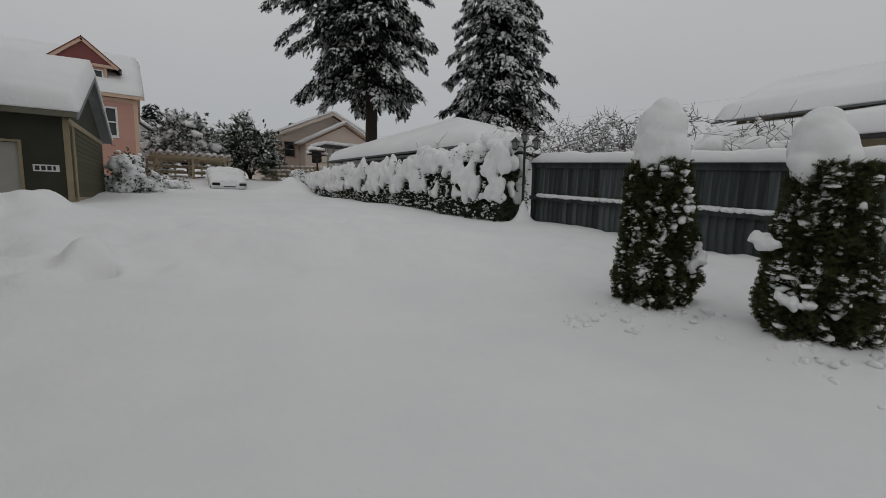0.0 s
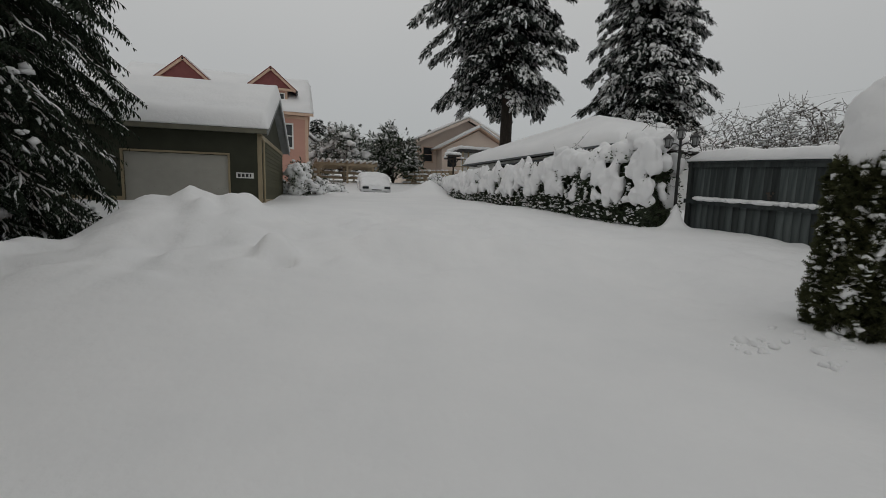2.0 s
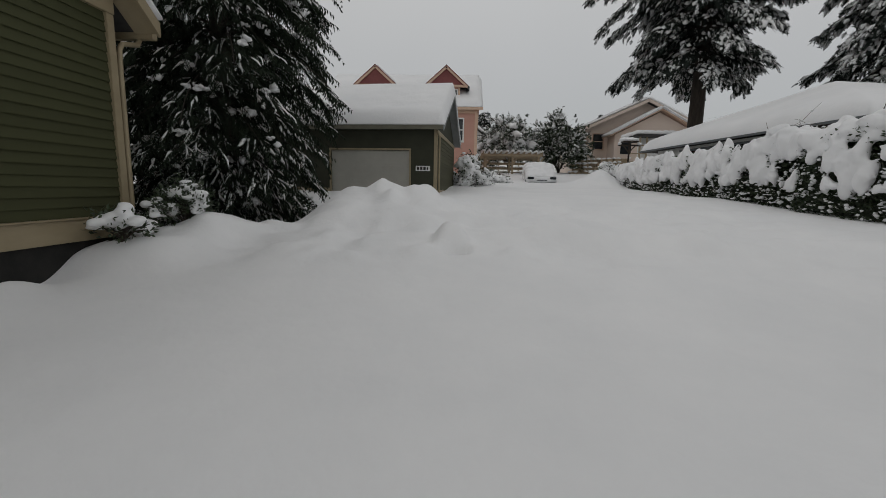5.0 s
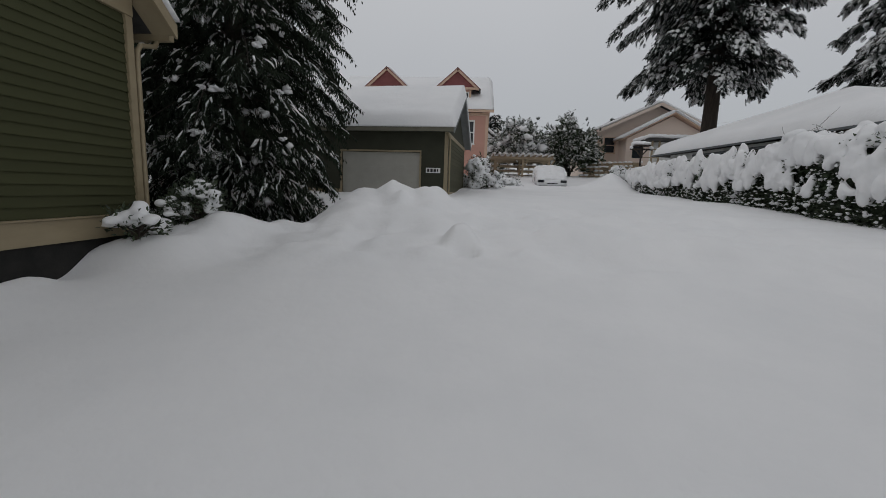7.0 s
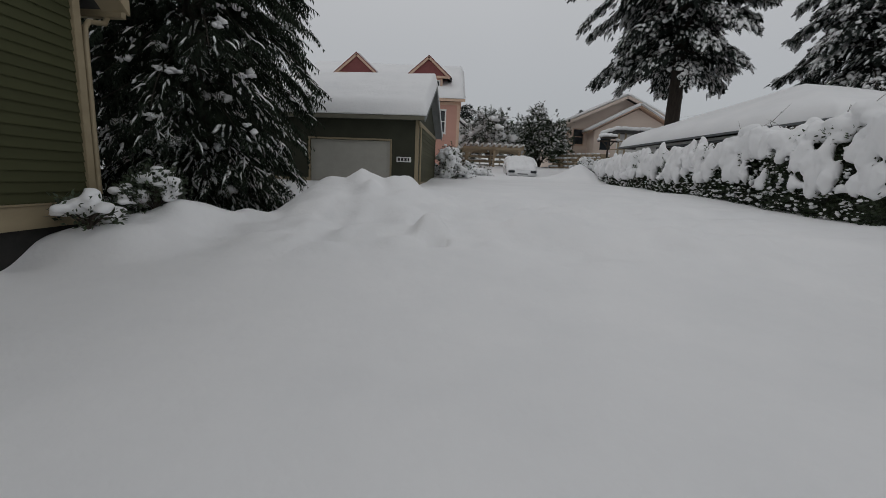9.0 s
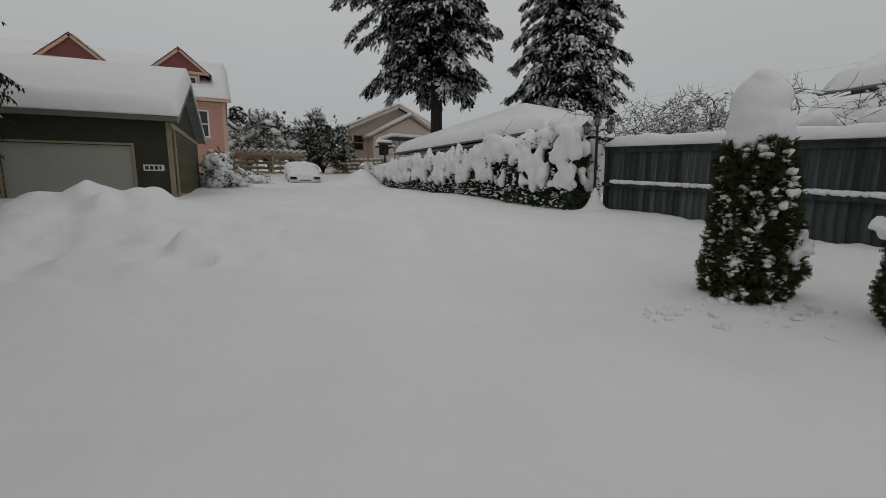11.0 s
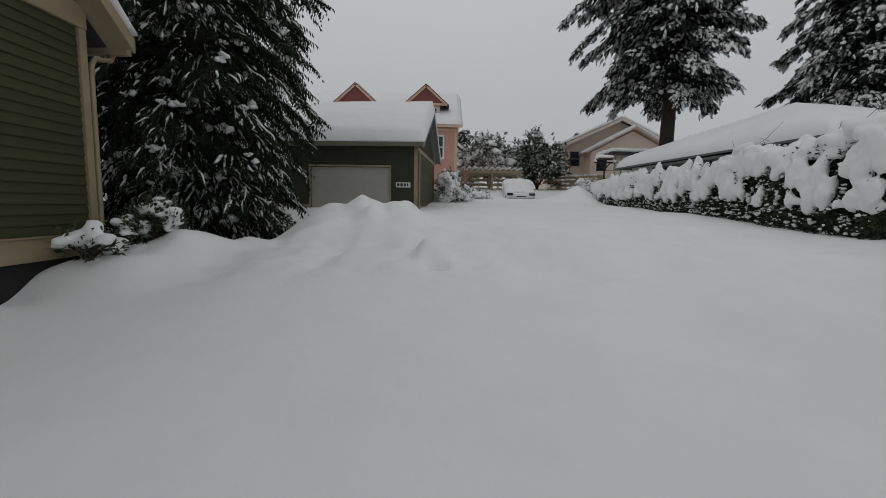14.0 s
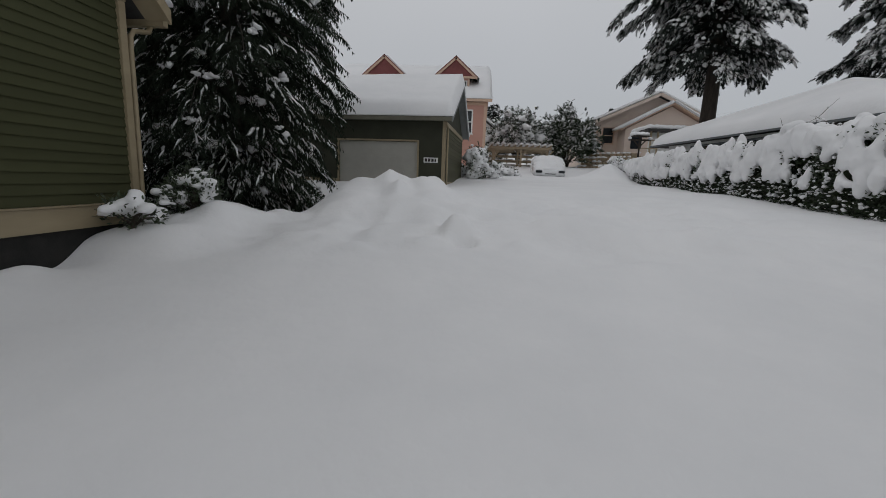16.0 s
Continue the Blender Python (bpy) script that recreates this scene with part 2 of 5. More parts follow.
def blobs(centres, sizes, rng, level=2, rough=0.22):
    """Many uneven rounded clumps in one go: centres (n, 3), half sizes (n, 3)."""
    tv, tf = ICO[level]
    n = len(centres)
    ph, wv = rng.uniform(0, 6.28, (n, 3)), rng.normal(0, 1.9, (n, 3, 3))
    bulge = 1 + rough * sum(np.sin(np.einsum("vk,nk->nv", tv, wv[:, i]) + ph[:, i:i + 1]) for i in range(3)) / 1.7
    a = rng.uniform(0, 6.28, n)
    ca, sa = np.cos(a)[:, None], np.sin(a)[:, None]
    p = tv[None] * bulge[..., None] * np.asarray(sizes)[:, None, :]
    p = np.stack([p[..., 0] * ca - p[..., 1] * sa, p[..., 0] * sa + p[..., 1] * ca, p[..., 2]], -1) + np.asarray(centres)[:, None]
    return p.reshape(-1, 3), (tf[None] + (np.arange(n) * len(tv))[:, None, None]).reshape(-1, 3)


def fused(ob, voxel, relax=4):
    """Melts overlapping clumps into one skin."""
    m = ob.modifiers.new("fuse", "REMESH")
    m.mode, m.voxel_size, m.use_smooth_shade = "VOXEL", voxel, True
    s = ob.modifiers.new("relax", "SMOOTH")
    s.factor, s.iterations = 0.5, relax
    return ob


# A flat frond: a spine with thin fingers on both sides, along +x, one long.
def frond(fingers=5, wide=0.30, sag=0.18, thin=0.035):
    v, f = [(0, -thin, 0), (0, thin, 0), (1, 0, -sag)], [(0, 1, 2)]
    for i in range(fingers):
        s = 0.12 + 0.75 * i / fingers
        reach = wide * (1.05 - s) ** 0.7
        for side in (-1, 1):
            k = len(v)
            v += [(s, 0, -sag * s * s), (s + 0.14, 0, -sag * (s + 0.14) ** 2), (s + 0.16 + 0.12 * reach, side * reach, -sag * s * s - 0.25 * reach)]
            f.append((k, k + 1, k + 2))
    return np.array(v), np.array(f)


def leaf_blade():
    return np.array([(0, 0, 0), (0.45, 0.24, 0.05), (1, 0, -0.05), (0.45, -0.24, 0.05)]), np.array([(0, 1, 2), (0, 2, 3)])


def strew(template, places, ways, sizes, rng, twist=0.7):
    """Copies of a template at the places, its x axis along the ways, turned a little round it."""
    tv, tf = template
    n = len(places)
    d = ways / np.linalg.norm(ways, axis=1, keepdims=True)
    up = np.tile([0.0, 0.0, 1.0], (n, 1)) + rng.normal(0, 0.25, (n, 3))
    s = np.cross(up, d)
    s /= np.linalg.norm(s, axis=1, keepdims=True)
    u = np.cross(d, s)
    a = rng.normal(0, twist, n)[:, None]
    s, u = s * np.cos(a) + u * np.sin(a), u * np.cos(a) - s * np.sin(a)
    p = places[:, None] + sizes[:, None, None] * (tv[None, :, 0:1] * d[:, None] + tv[None, :, 1:2] * s[:, None] + tv[None, :, 2:3] * u[:, None])
    return p.reshape(-1, 3), (tf[None] + (np.arange(n) * len(tv))[:, None, None]).reshape(-1, tf.shape[1])


# A spray of foliage: a sagging spine with narrow fingers hanging from both sides, along +x, one long.
def spray(seed, fingers=6, reach=0.34, width=0.07, sag=0.30, drop=0.55):
    r = np.random.default_rng(seed)
    v, f = [], []
    for i in range(4):
        q = i / 3
        v += [(q, -0.022 * (1.1 - q), -sag * q * q), (q, 0.022 * (1.1 - q), -sag * q * q)]
    for k in (0, 2, 4):
        f += [(k, k + 2, k + 3), (k, k + 3, k + 1)]
    for i in range(fingers):
        q = 0.10 + 0.86 * i / (fingers - 1)
        for side in (-1, 1):
            ln = reach * (0.55 + 0.45 * min(1, q / 0.3)) * (1.12 - q) ** 0.45 * r.uniform(0.7, 1.25)
            d = np.array((0.62, 0.72 * side, -drop * r.uniform(0.6, 1.3))) + r.normal(0, 0.12, 3)
            o = np.array((q, 0, -sag * q * q))
            m, e = o + d * ln * 0.55, o + d * ln + np.array((0, 0, -0.25 * ln))
            h = np.array((width / 2, 0, 0))
            k = len(v)
            v += [tuple(o - 0.7 * h), tuple(o + 0.7 * h), tuple(m - 1.2 * h), tuple(m + 1.2 * h), tuple(e)]
            f += [(k, k + 1, k + 3), (k, k + 3, k + 2), (k + 2, k + 3, k + 4)]
    return np.array(v), np.array(f)


# Snow lying along the spine of a spray: an uneven closed ridge.
def snow_ridge(seed, wide=0.085, high=0.09, sag=0.30, fro=0.0, to=0.95, steps=3):
    r = np.random.default_rng(seed)
    v, f = [], []
    for i in range(steps + 1):
        q = fro + (to - fro) * i / steps
        k = math.sin(math.pi * (0.12 + 0.80 * i / steps)) * r.uniform(0.5, 1.35)
        y = r.uniform(-0.035, 0.035)
        z = -sag * q * q
        v += [(q, y - wide * k, z - 0.03), (q, y, z + high * k), (q, y + wide * k, z - 0.03), (q, y, z - 0.02)]
    for i in range(steps):
        for j in range(4):
            a, b = 4 * i + j, 4 * i + (j + 1) % 4
            f += [(a, b, b + 4), (a, b + 4, a + 4)]
    return np.array(v), np.array(f)


CEDAR_SPRAYS = [spray(1, 6, 0.30, 0.065, 0.38, 0.75), spray(2, 6, 0.36, 0.06, 0.28, 0.9), spray(3, 5, 0.28, 0.075, 0.45, 0.6)]
FIR_SPRAYS = [frond(5, 0.40, 0.25, 0.05), frond(6, 0.34, 0.35, 0.05), frond(5, 0.48, 0.15, 0.06)]
ARBOR_SPRAYS = [frond(4, 0.55, 0.05, 0.10), frond(4, 0.45, -0.12, 0.12)]
CEDAR_SNOW = [snow_ridge(5, 0.07, 0.07, 0.38), snow_ridge(6, 0.055, 0.06, 0.32), snow_ridge(7, 0.10, 0.10, 0.38, 0.3, 0.8)]
FIR_SNOW = [snow_ridge(8, 0.20, 0.14, 0.30, 0.05, 0.85, 2), snow_ridge(9, 0.16, 0.12, 0.34, 0.3, 1.0, 2), snow_ridge(10, 0.26, 0.16, 0.20, 0.1, 0.7, 3)]


def frames_along(ways, rng, twist):
    """For each way: the axes along it, across it and upwards, turned a little round it."""
    n = len(ways)
    d = ways / np.linalg.norm(ways, axis=1, keepdims=True)
    s = np.cross(np.tile([0.0, 0.0, 1.0], (n, 1)) + rng.normal(0, 0.2, (n, 3)), d)
    s /= np.linalg.norm(s, axis=1, keepdims=True)
    u = np.cross(d, s)
    a = rng.normal(0, twist, n)[:, None]
    return np.stack([d, s * np.cos(a) + u * np.sin(a), u * np.cos(a) - s * np.sin(a)], 1)


def lay(templates, places, axes, sizes):
    """Copies of the templates, taken in turn, at the places."""
    V, F, base = [], [], 0
    for k, (tv, tf) in enumerate(templates):
        p, x, z = places[k::len(templates)], axes[k::len(templates)], sizes[k::len(templates)]
        v = p[:, None] + z[:, None, None] * np.einsum("vk,nkj->nvj", tv, x)
        V.append(v.reshape(-1, 3))
        F.append((tf[None] + (np.arange(len(p)) * len(tv))[:, None, None]).reshape(-1, 3) + base)
        base += len(V[-1])
    return np.concatenate(V), np.concatenate(F)


def limb_mesh(paths, sides=5):
    """Tapered limbs: each path a list of (point, radius)."""
    v, f = [], []
    for path in paths:
        for k, (p, r) in enumerate(path):
            p = np.asarray(p)
            d = np.asarray(path[min(k + 1, len(path) - 1)][0]) - np.asarray(path[max(k - 1, 0)][0])
            d = d / (np.linalg.norm(d) + 1e-9)
            s = np.cross(d, (0.31, 0.22, 0.92) if abs(d[2]) < 0.9 else (1, 0, 0))
            s /= np.linalg.norm(s)
            u = np.cross(d, s)
            for q in range(sides):
                a = 2 * math.pi * q / sides
                v.append(p + r * (math.cos(a) * s + math.sin(a) * u))
        base = len(v) - len(path) * sides
        for k in range(len(path) - 1):
            for q in range(sides):
                a, b = base + k * sides + q, base + k * sides + (q + 1) % sides
                f.append((a, b, b + sides, a + sides))
    return np.array(v), f


# ---- ground: one sheet of deep snow ----
RISE_Y = [-400, -10, 0, 4, 5, 6, 7, 9, 13, 16, 21, 26, 36, 44, 60, 140, 700]
RISE_Z = [-0.3, -0.1, 0.03, 0.10, 0.22, 0.45, 0.68, 0.95, 1.28, 1.40, 1.62, 1.98, 2.8, 3.35, 3.6, 2.6, 0.5]


def smooth01(k):
    k = np.clip(k, 0, 1)
    return k * k * (3 - 2 * k)


def hump(x, y, cx, cy, sx, sy, h, p=2.0):
    return h * np.exp(-(np.abs((x - cx) / sx) ** p + np.abs((y - cy) / sy) ** p))


def ground_z(x, y):
    x, y = np.asarray(x, float), np.asarray(y, float)
    z = sum(np.interp(y + o, RISE_Y, RISE_Z) for o in (-0.7, -0.35, 0, 0.35, 0.7)) / 5
    z = z + 0.50 * smooth01((x - 4.6) / 4.0) * (1 - smooth01((y - 5.0) / 4.5)) * smooth01((y + 6) / 7)
    z = z - 0.40 * smooth01((-2.2 - x) / 1.6) * smooth01((y - 5) / 3) * (1 - smooth01((y - 12) / 4)) - 0.10 * smooth01((1.0 - x) / 1.5) * smooth01((y - 11) / 3) * (1 - smooth01((y - 18) / 3))
    z = z + 0.10 * np.exp(-((y - 6.9 - 0.25 * np.sin(x * 1.3)) / 0.45) ** 2) * smooth01((x + 0.5) / 1.5) * (1 - smooth01((x - 4.5) / 1.5))
    # the bank in front of the garage, thrown up by a plough, and its knobs
    z = z + hump(x, y, -1.52, 9.35, 1.42, 1.35, 0.50, 2.6) + hump(x, y, -1.66, 9.35, 0.17, 0.30, 0.20, 1.4) + hump(x, y, -1.36, 8.75, 0.16, 0.16, 0.14, 1.5) + hump(x, y, -2.55, 9.2, 0.40, 0.45, 0.10) + hump(x, y, -0.78, 9.40, 0.30, 0.4, 0.15) - hump(x, y, -1.18, 9.1, 0.14, 0.5, 0.08)
    z = z + hump(x, y, -1.2, 8.2, 0.35, 0.3, 0.13) + hump(x, y, -2.3, 7.9, 0.4, 0.35, 0.10) + hump(x, y, -0.14, 6.92, 0.24, 0.22, 0.38, 2.8) - hump(x, y, -0.03, 6.60, 0.14, 0.13, 0.42, 2.8)
    z = z + hump(x, y, 1.1, 7.4, 0.7, 0.4, 0.10) + hump(x, y, 2.5, 7.1, 0.9, 0.4, 0.10) + hump(x, y, 4.2, 6.6, 0.9, 0.5, 0.08) - hump(x, y, 1.8, 6.4, 1.6, 0.35, 0.05)
    z = z + hump(x, y, -3.9, 7.75, 0.85, 0.75, 0.36, 2.6) + hump(x, y, -3.3, 7.9, 0.3, 0.3, 0.08) + hump(x, y, -4.2, 7.2, 0.25, 0.25, 0.07)
    # heap by the retaining wall, mound and hollow along the green house, heaps at the lamp and the small trees
    z = z + hump(x, y, 7.3, 23.0, 1.05, 1.3, 0.84, 1.5)
    z = z + hump(x, y, -4.6, 6.65, 0.95, 1.0, 0.36, 4.0) + hump(x, y, -4.95, 4.75, 0.22, 0.30, 0.13) + hump(x, y, -4.9, 4.2, 0.2, 0.2, 0.10) - hump(x, y, -5.2, 5.35, 0.5, 0.55, 0.14) + hump(x, y, -4.9, 3.8, 0.6, 0.8, 0.20)
    z = z + hump(x, y, 8.42, 7.72, 0.17, 0.17, 0.62, 1.4)
    for cx, cy, h in ((5.35, 2.85, 0.19), (5.30, 1.28, 0.20)):
        z = z + hump(x, y, cx, cy, 0.75, 0.75, h)
    return z


rng = np.random.default_rng(4)


def build_ground():
    gx = np.concatenate([-np.geomspace(500, 16, 26), np.arange(-14, -7, 0.35), np.arange(-7, 10, 0.07), np.arange(10, 17, 0.35), np.geomspace(18, 500, 26)])
    gy = np.concatenate([-np.geomspace(400, 8, 18), np.arange(-6, 0, 0.4), np.arange(0, 12, 0.07), np.arange(12, 30, 0.2), np.geomspace(31, 700, 34)])
    X, Y = np.meshgrid(gx, gy)
    Z = ground_z(X, Y)
    band = smooth01((Y - 5.2) / 1.6) * (1 - smooth01((Y - 9.5) / 4)) * (1 - smooth01((X - 5) / 3))
    side = smooth01((X - 4.0) / 1.2) * (1 - smooth01((X - 9.5) / 2)) * (1 - smooth01((Y - 5.0) / 2)) * smooth01((Y + 3) / 2)
    for k in np.ndindex(*Z.shape):
        x, y = X[k], Y[k]
        if -16 < x < 20 and -8 < y < 45:
            big = noise.noise((x * 0.45, y * 0.45, 3)) * 0.05
            lump = noise.noise((x * 0.9, y * 1.5, 7)) * 0.15 - abs(noise.noise((x * 1.4, y * 2.0, 2))) * 0.10 + noise.noise((x * 2.6, y * 3.0, 1)) * 0.065 + noise.noise((x * 4.6, y * 4.2, 6)) * 0.012
            Z[k] += big * min(1, max(0, (y - 3) / 4)) + lump * band[k] + side[k] * (noise.noise((x * 2.6, y * 2.6, 5)) * 0.05 + abs(noise.noise((x * 5, y * 5, 8))) * 0.07) + 0.008 * noise.noise((x * 2, y * 2, 9))
    w = len(gx)
    idx = np.arange(len(gy) * w).reshape(len(gy), w)
    f = np.stack([idx[:-1, :-1], idx[:-1, 1:], idx[1:, 1:], idx[1:, :-1]], -1).reshape(-1, 4)
    ob = part("ground", (np.stack([X, Y, Z], -1).reshape(-1, 3), f), SNOW, smooth=True)
    return tagged(ob, "deep untrodden white snow with soft ploughed banks", "snow", kind="structure")


build_ground()


# ---- green house beside the drive ----
def green_house():
    h = thing("house", -5.2, 6.75, 0, "dark green clapboard house with cream trim and snowy roof", "house")
    box_part("foundation", (-0.30, -0.035, -13.0, -0.03, -0.6, 0.63), FOUND, h, "black foundation wall")
    box_part("foundation", (-7.0, -0.30, -0.33, -0.03, -0.6, 0.63), FOUND, h)
    box_part("wall", (-0.22, -0.03, -13.0, -0.02, 0.63, 4.16), GREEN, h)
    box_part("wall", (-7.0, -0.222, -0.22, -0.02, 0.63, 4.16), GREEN, h)
    part("gable_wall", prism([(-8.38, 4.162), (-0.02, 4.162), (-4.2, 7.38)], -0.22, -0.02, "x"), GREEN, h)
    box_part("base_trim", (-0.03, 0.03, -13.0, 0.03, 0.635, 0.93), CREAM, h, "cream base board", 0.006)
    box_part("drip_cap", (-0.03, 0.055, -13.0, 0.05, 0.932, 0.955), CREAM, h, "", 0.004)
    # clapboards, each its own wedge
    bm = bmesh.new()
    for p in ((0, 0.004), (0.028, 0.0), (0.028, 0.012), (0.006, 0.150), (0, 0.150)):
        bm.verts.new((p[0], -13.0, p[1]))
    low = bm.verts[:]
    bm.faces.new(low)
    r = bmesh.ops.extrude_face_region(bm, geom=bm.faces[:])
    bmesh.ops.translate(bm, verts=[g for g in r["geom"] if isinstance(g, bmesh.types.BMVert)], vec=(0, 12.90, 0))
    bmesh.ops.recalc_face_normals(bm, faces=bm.faces[:])
    me = bpy.data.meshes.new("clapboard")
    bm.to_mesh(me)
    bm.free()
    me.materials.append(GREEN)
    for i in range(21):
        ob = new("clapboard", me)
        ob.parent = h
        ob.location = (-0.028, 0, 0.957 + i * 0.1385)
    box_part("corner_board", (-0.03, 0.032, -0.10, 0.03, 0.956, 3.864), CREAM, h, "cream corner board", 0.005)
    box_part("corner_board", (-0.13, -0.031, -0.018, 0.028, 0.956, 3.864), CREAM, h)
    box_part("frieze", (-0.03, 0.04, -13.0, 0.04, 3.868, 4.19), CREAM, h, "cream frieze board", 0.006)
    # roof: two slopes running away from the gable
    over, run, zr = 0.35, 4.7, 7.42
    for side in (1, -1):
        y_e = -4.2 + side * run
        z_e = 3.80
        part("roof", prism([(-4.2, zr), (-4.2, zr + 0.16), (y_e, z_e + 0.16), (y_e, z_e)], -7.0, over, "x"), ROOFDARK, h)
        part("rake_board", prism([(-4.2, zr - 0.07), (-4.2, zr + 0.12), (y_e, z_e + 0.13), (y_e, z_e - 0.08)], over + 0.002, over + 0.045, "x"), CREAM, h, "cream rake board")
        part("soffit", prism([(-4.2, zr - 0.03), (-4.2, zr - 0.004), (y_e, z_e - 0.004), (y_e, z_e - 0.03)], -0.02, over, "x"), CREAM, h)
    bm = bmesh.new()
    bar(bm, (0.30, -2.6, 4.9), (0.05, -0.9, 4.30), 0.06, 0.12)
    bar(bm, (0.05, -3.4, 4.36), (0.05, -0.9, 4.36), 0.07, 0.12)
    part("gable_bracket", bm, GREEN_DARK, h, "dark brace under the gable")
    gable_snow("roof_snow", -6.9, over + 0.09, [(-4.2 - run, 3.97), (-4.2, zr + 0.17), (-4.2 + run, 3.97)], 0.42, h, 3.0, 0.2, xedge=0.15)
    # gutter and downspout
    bm = bmesh.new()
    box(bm, -6.9, 0.25, 0.503, 0.61, 3.70, 3.82)
    part("gutter", bm, CREAM, h, "cream gutter")
    paths = [[(np.array(p), 0.04) for p in ((0.0, 0.55, 3.70), (0.0, 0.50, 3.60), (0.0, 0.19, 3.52), (0.0, 0.12, 3.42), (0.0, 0.11, 3.2), (0.0, 0.11, 2.0), (0.0, 0.11, 1.05))]]
    part("downspout", limb_mesh(paths, 8), CREAM, h, "cream downspout at the corner", True)
    b = thing("wall_box", -5.2, 4.02, 1.22, "small dark wall box capped with snow", "wall box")
    box_part("case", (0.0, 0.20, -0.22, 0.22, -0.05, 0.06), FOUND, b, "", 0.01)
    r2 = np.random.default_rng(8)
    fused(part("snow_cap", blobs(np.array([(0.12, y, 0.12) for y in (-0.15, -0.02, 0.12)]), np.array([(0.12, 0.13, 0.10)] * 3), r2, 3, 0.1), SNOW, b, "white snow"), 0.025)


green_house()


# ---- garage ----
def garage():
    g = thing("garage", -0.89, 15.5, 0.70, "dark green garage with closed door under thick snow", "garage", turn=-5)
    W, D, H, ridge = 7.2, 5.8, 2.80, 4.50
    bm = pierced(bmesh.new(), "x", 0.0, 0.16, -W, 0.0, 0.62, H, [(-3.90, -0.98, 0.0, 2.08)])
    part("wall", bm, GREEN_DARK, g)
    box_part("wall", (-0.16, 0.0, 0.162, D, 0.62, H), GREEN_DARK, g)
    box_part("wall", (-W, -W + 0.16, 0.162, D, 0.62, H), GREEN_DARK, g)
    box_part("wall", (-W + 0.162, -0.162, D - 0.16, D, 0.62, H), GREEN_DARK, g)
    box_part("foundation", (-W, -3.90, 0.012, 0.162, -0.4, 0.618), FOUND, g, "dark foundation")
    box_part("foundation", (-0.98, 0.0, 0.012, 0.162, -0.4, 0.618), FOUND, g, "dark foundation")
    box_part("foundation", (-0.15, -0.01, 0.165, D, -0.4, 0.618), FOUND, g, "dark foundation")
    for x0, x1 in ((-W, -3.96), (-0.86, -0.14)):
        box_part("base_trim", (x0, x1, -0.03, 0.0, 0.54, 0.70), CREAM, g, "cream base board")
    box_part("base_trim", (0.0, 0.03, 0.12, D, 0.54, 0.70), CREAM, g)
    part("gable_wall", prism([(0.0, H + 0.002), (D, H + 0.002), (D / 2, ridge - 0.14)], -0.16, 0.0, "x"), GREEN_DARK, g)
    # lap siding on the side wall
    for i in range(14):
        z = 0.71 + i * 0.148
        part("clapboard", clap_side(z, D), OLIVE, g)
    box_part("corner_board", (-0.09, 0.028, -0.028, 0.0, 0.56, H), CREAM, g, "cream corner board", 0.004)
    bm = bmesh.new()
    rod(bm, (0.075, 0.20, 0.3), (0.075, 0.20, H - 0.2), 0.035, 0.035, 8)
    rod(bm, (0.075, 0.20, H - 0.2), (0.05, -0.2, H - 0.06), 0.035, 0.035, 8)
    part("downspout", bm, CREAM, g, "cream downspout")
    box_part("corner_board", (0.0, 0.03, 0.002, 0.10, 0.56, H), CREAM, g, "", 0.004)
    bm = bmesh.new()
    bar(bm, (0.02, 0.1, H - 0.06), (0.02, D, H - 0.06), 0.03, 0.14)
    part("frieze", bm, CREAM, g, "cream frieze along the side wall")
    # door with its casing
    bm = bmesh.new()
    for b in ((-3.96, -3.90, -0.3, 2.08), (-0.98, -0.92, -0.3, 2.08), (-3.96, -0.92, 2.08, 2.14)):
        box(bm, b[0], b[1], -0.03, 0.05, b[2], b[3])
    door = part("garage_door", bm, CREAM, g, "closed greige sectional garage door")
    for i in range(4):
        box_part("panel", (-3.895, -0.985, 0.06, 0.10, -0.05 + i * 0.53, 0.479 + i * 0.53), DOORPAINT, door, "", 0.0015)
    # number plate beside the door: plain bars only
    plate = thing("house_sign", -0.93, 15.5, 0.70, "white plate with dark bars beside the garage door", "sign", turn=-5)
    box_part("plate", (-0.70, -0.18, -0.026, -0.003, 1.36, 1.54), WHITE, plate, "", 0.004)
    for i, w in enumerate((0.085, 0.085, 0.085, 0.05)):
        x = -0.655 + i * 0.118
        box_part("bar", (x, x + w, -0.030, -0.0262, 1.395, 1.505), BLACK, plate)
    # roof and its snow
    e, o = 0.36, 0.26
    zf = H - 0.02
    slope = (ridge - zf) / (D / 2 + e)
    for y_e, s in ((-e, 1), (D + e, -1)):
        part("roof", prism([(D / 2, ridge), (D / 2, ridge + 0.12), (y_e, zf + 0.12), (y_e, zf)], -W - o, o, "x"), RAKE, g)
    box_part("fascia", (-W - o, o, -e - 0.035, -e - 0.002, zf - 0.02, zf + 0.12), EAVE, g, "grey-olive eave board", 0.004)
    part("rake_board", prism([(-e, zf - 0.06), (-e, zf + 0.13), (D / 2, ridge + 0.14), (D / 2, ridge - 0.06)], o + 0.002, o + 0.04, "x"), RAKE, g, "pale blue-grey rake board")
    part("rake_board", prism([(D + e, zf - 0.06), (D + e, zf + 0.13), (D / 2, ridge + 0.14), (D / 2, ridge - 0.06)], o + 0.002, o + 0.04, "x"), RAKE, g)
    gable_snow("roof_snow", -W - o, o + 0.07, [(-e - 0.03, zf + 0.125), (D / 2, ridge + 0.125), (D + e, zf + 0.125)], 0.44, g, 9.0, 0.12, 0.42, xedge=0.05)


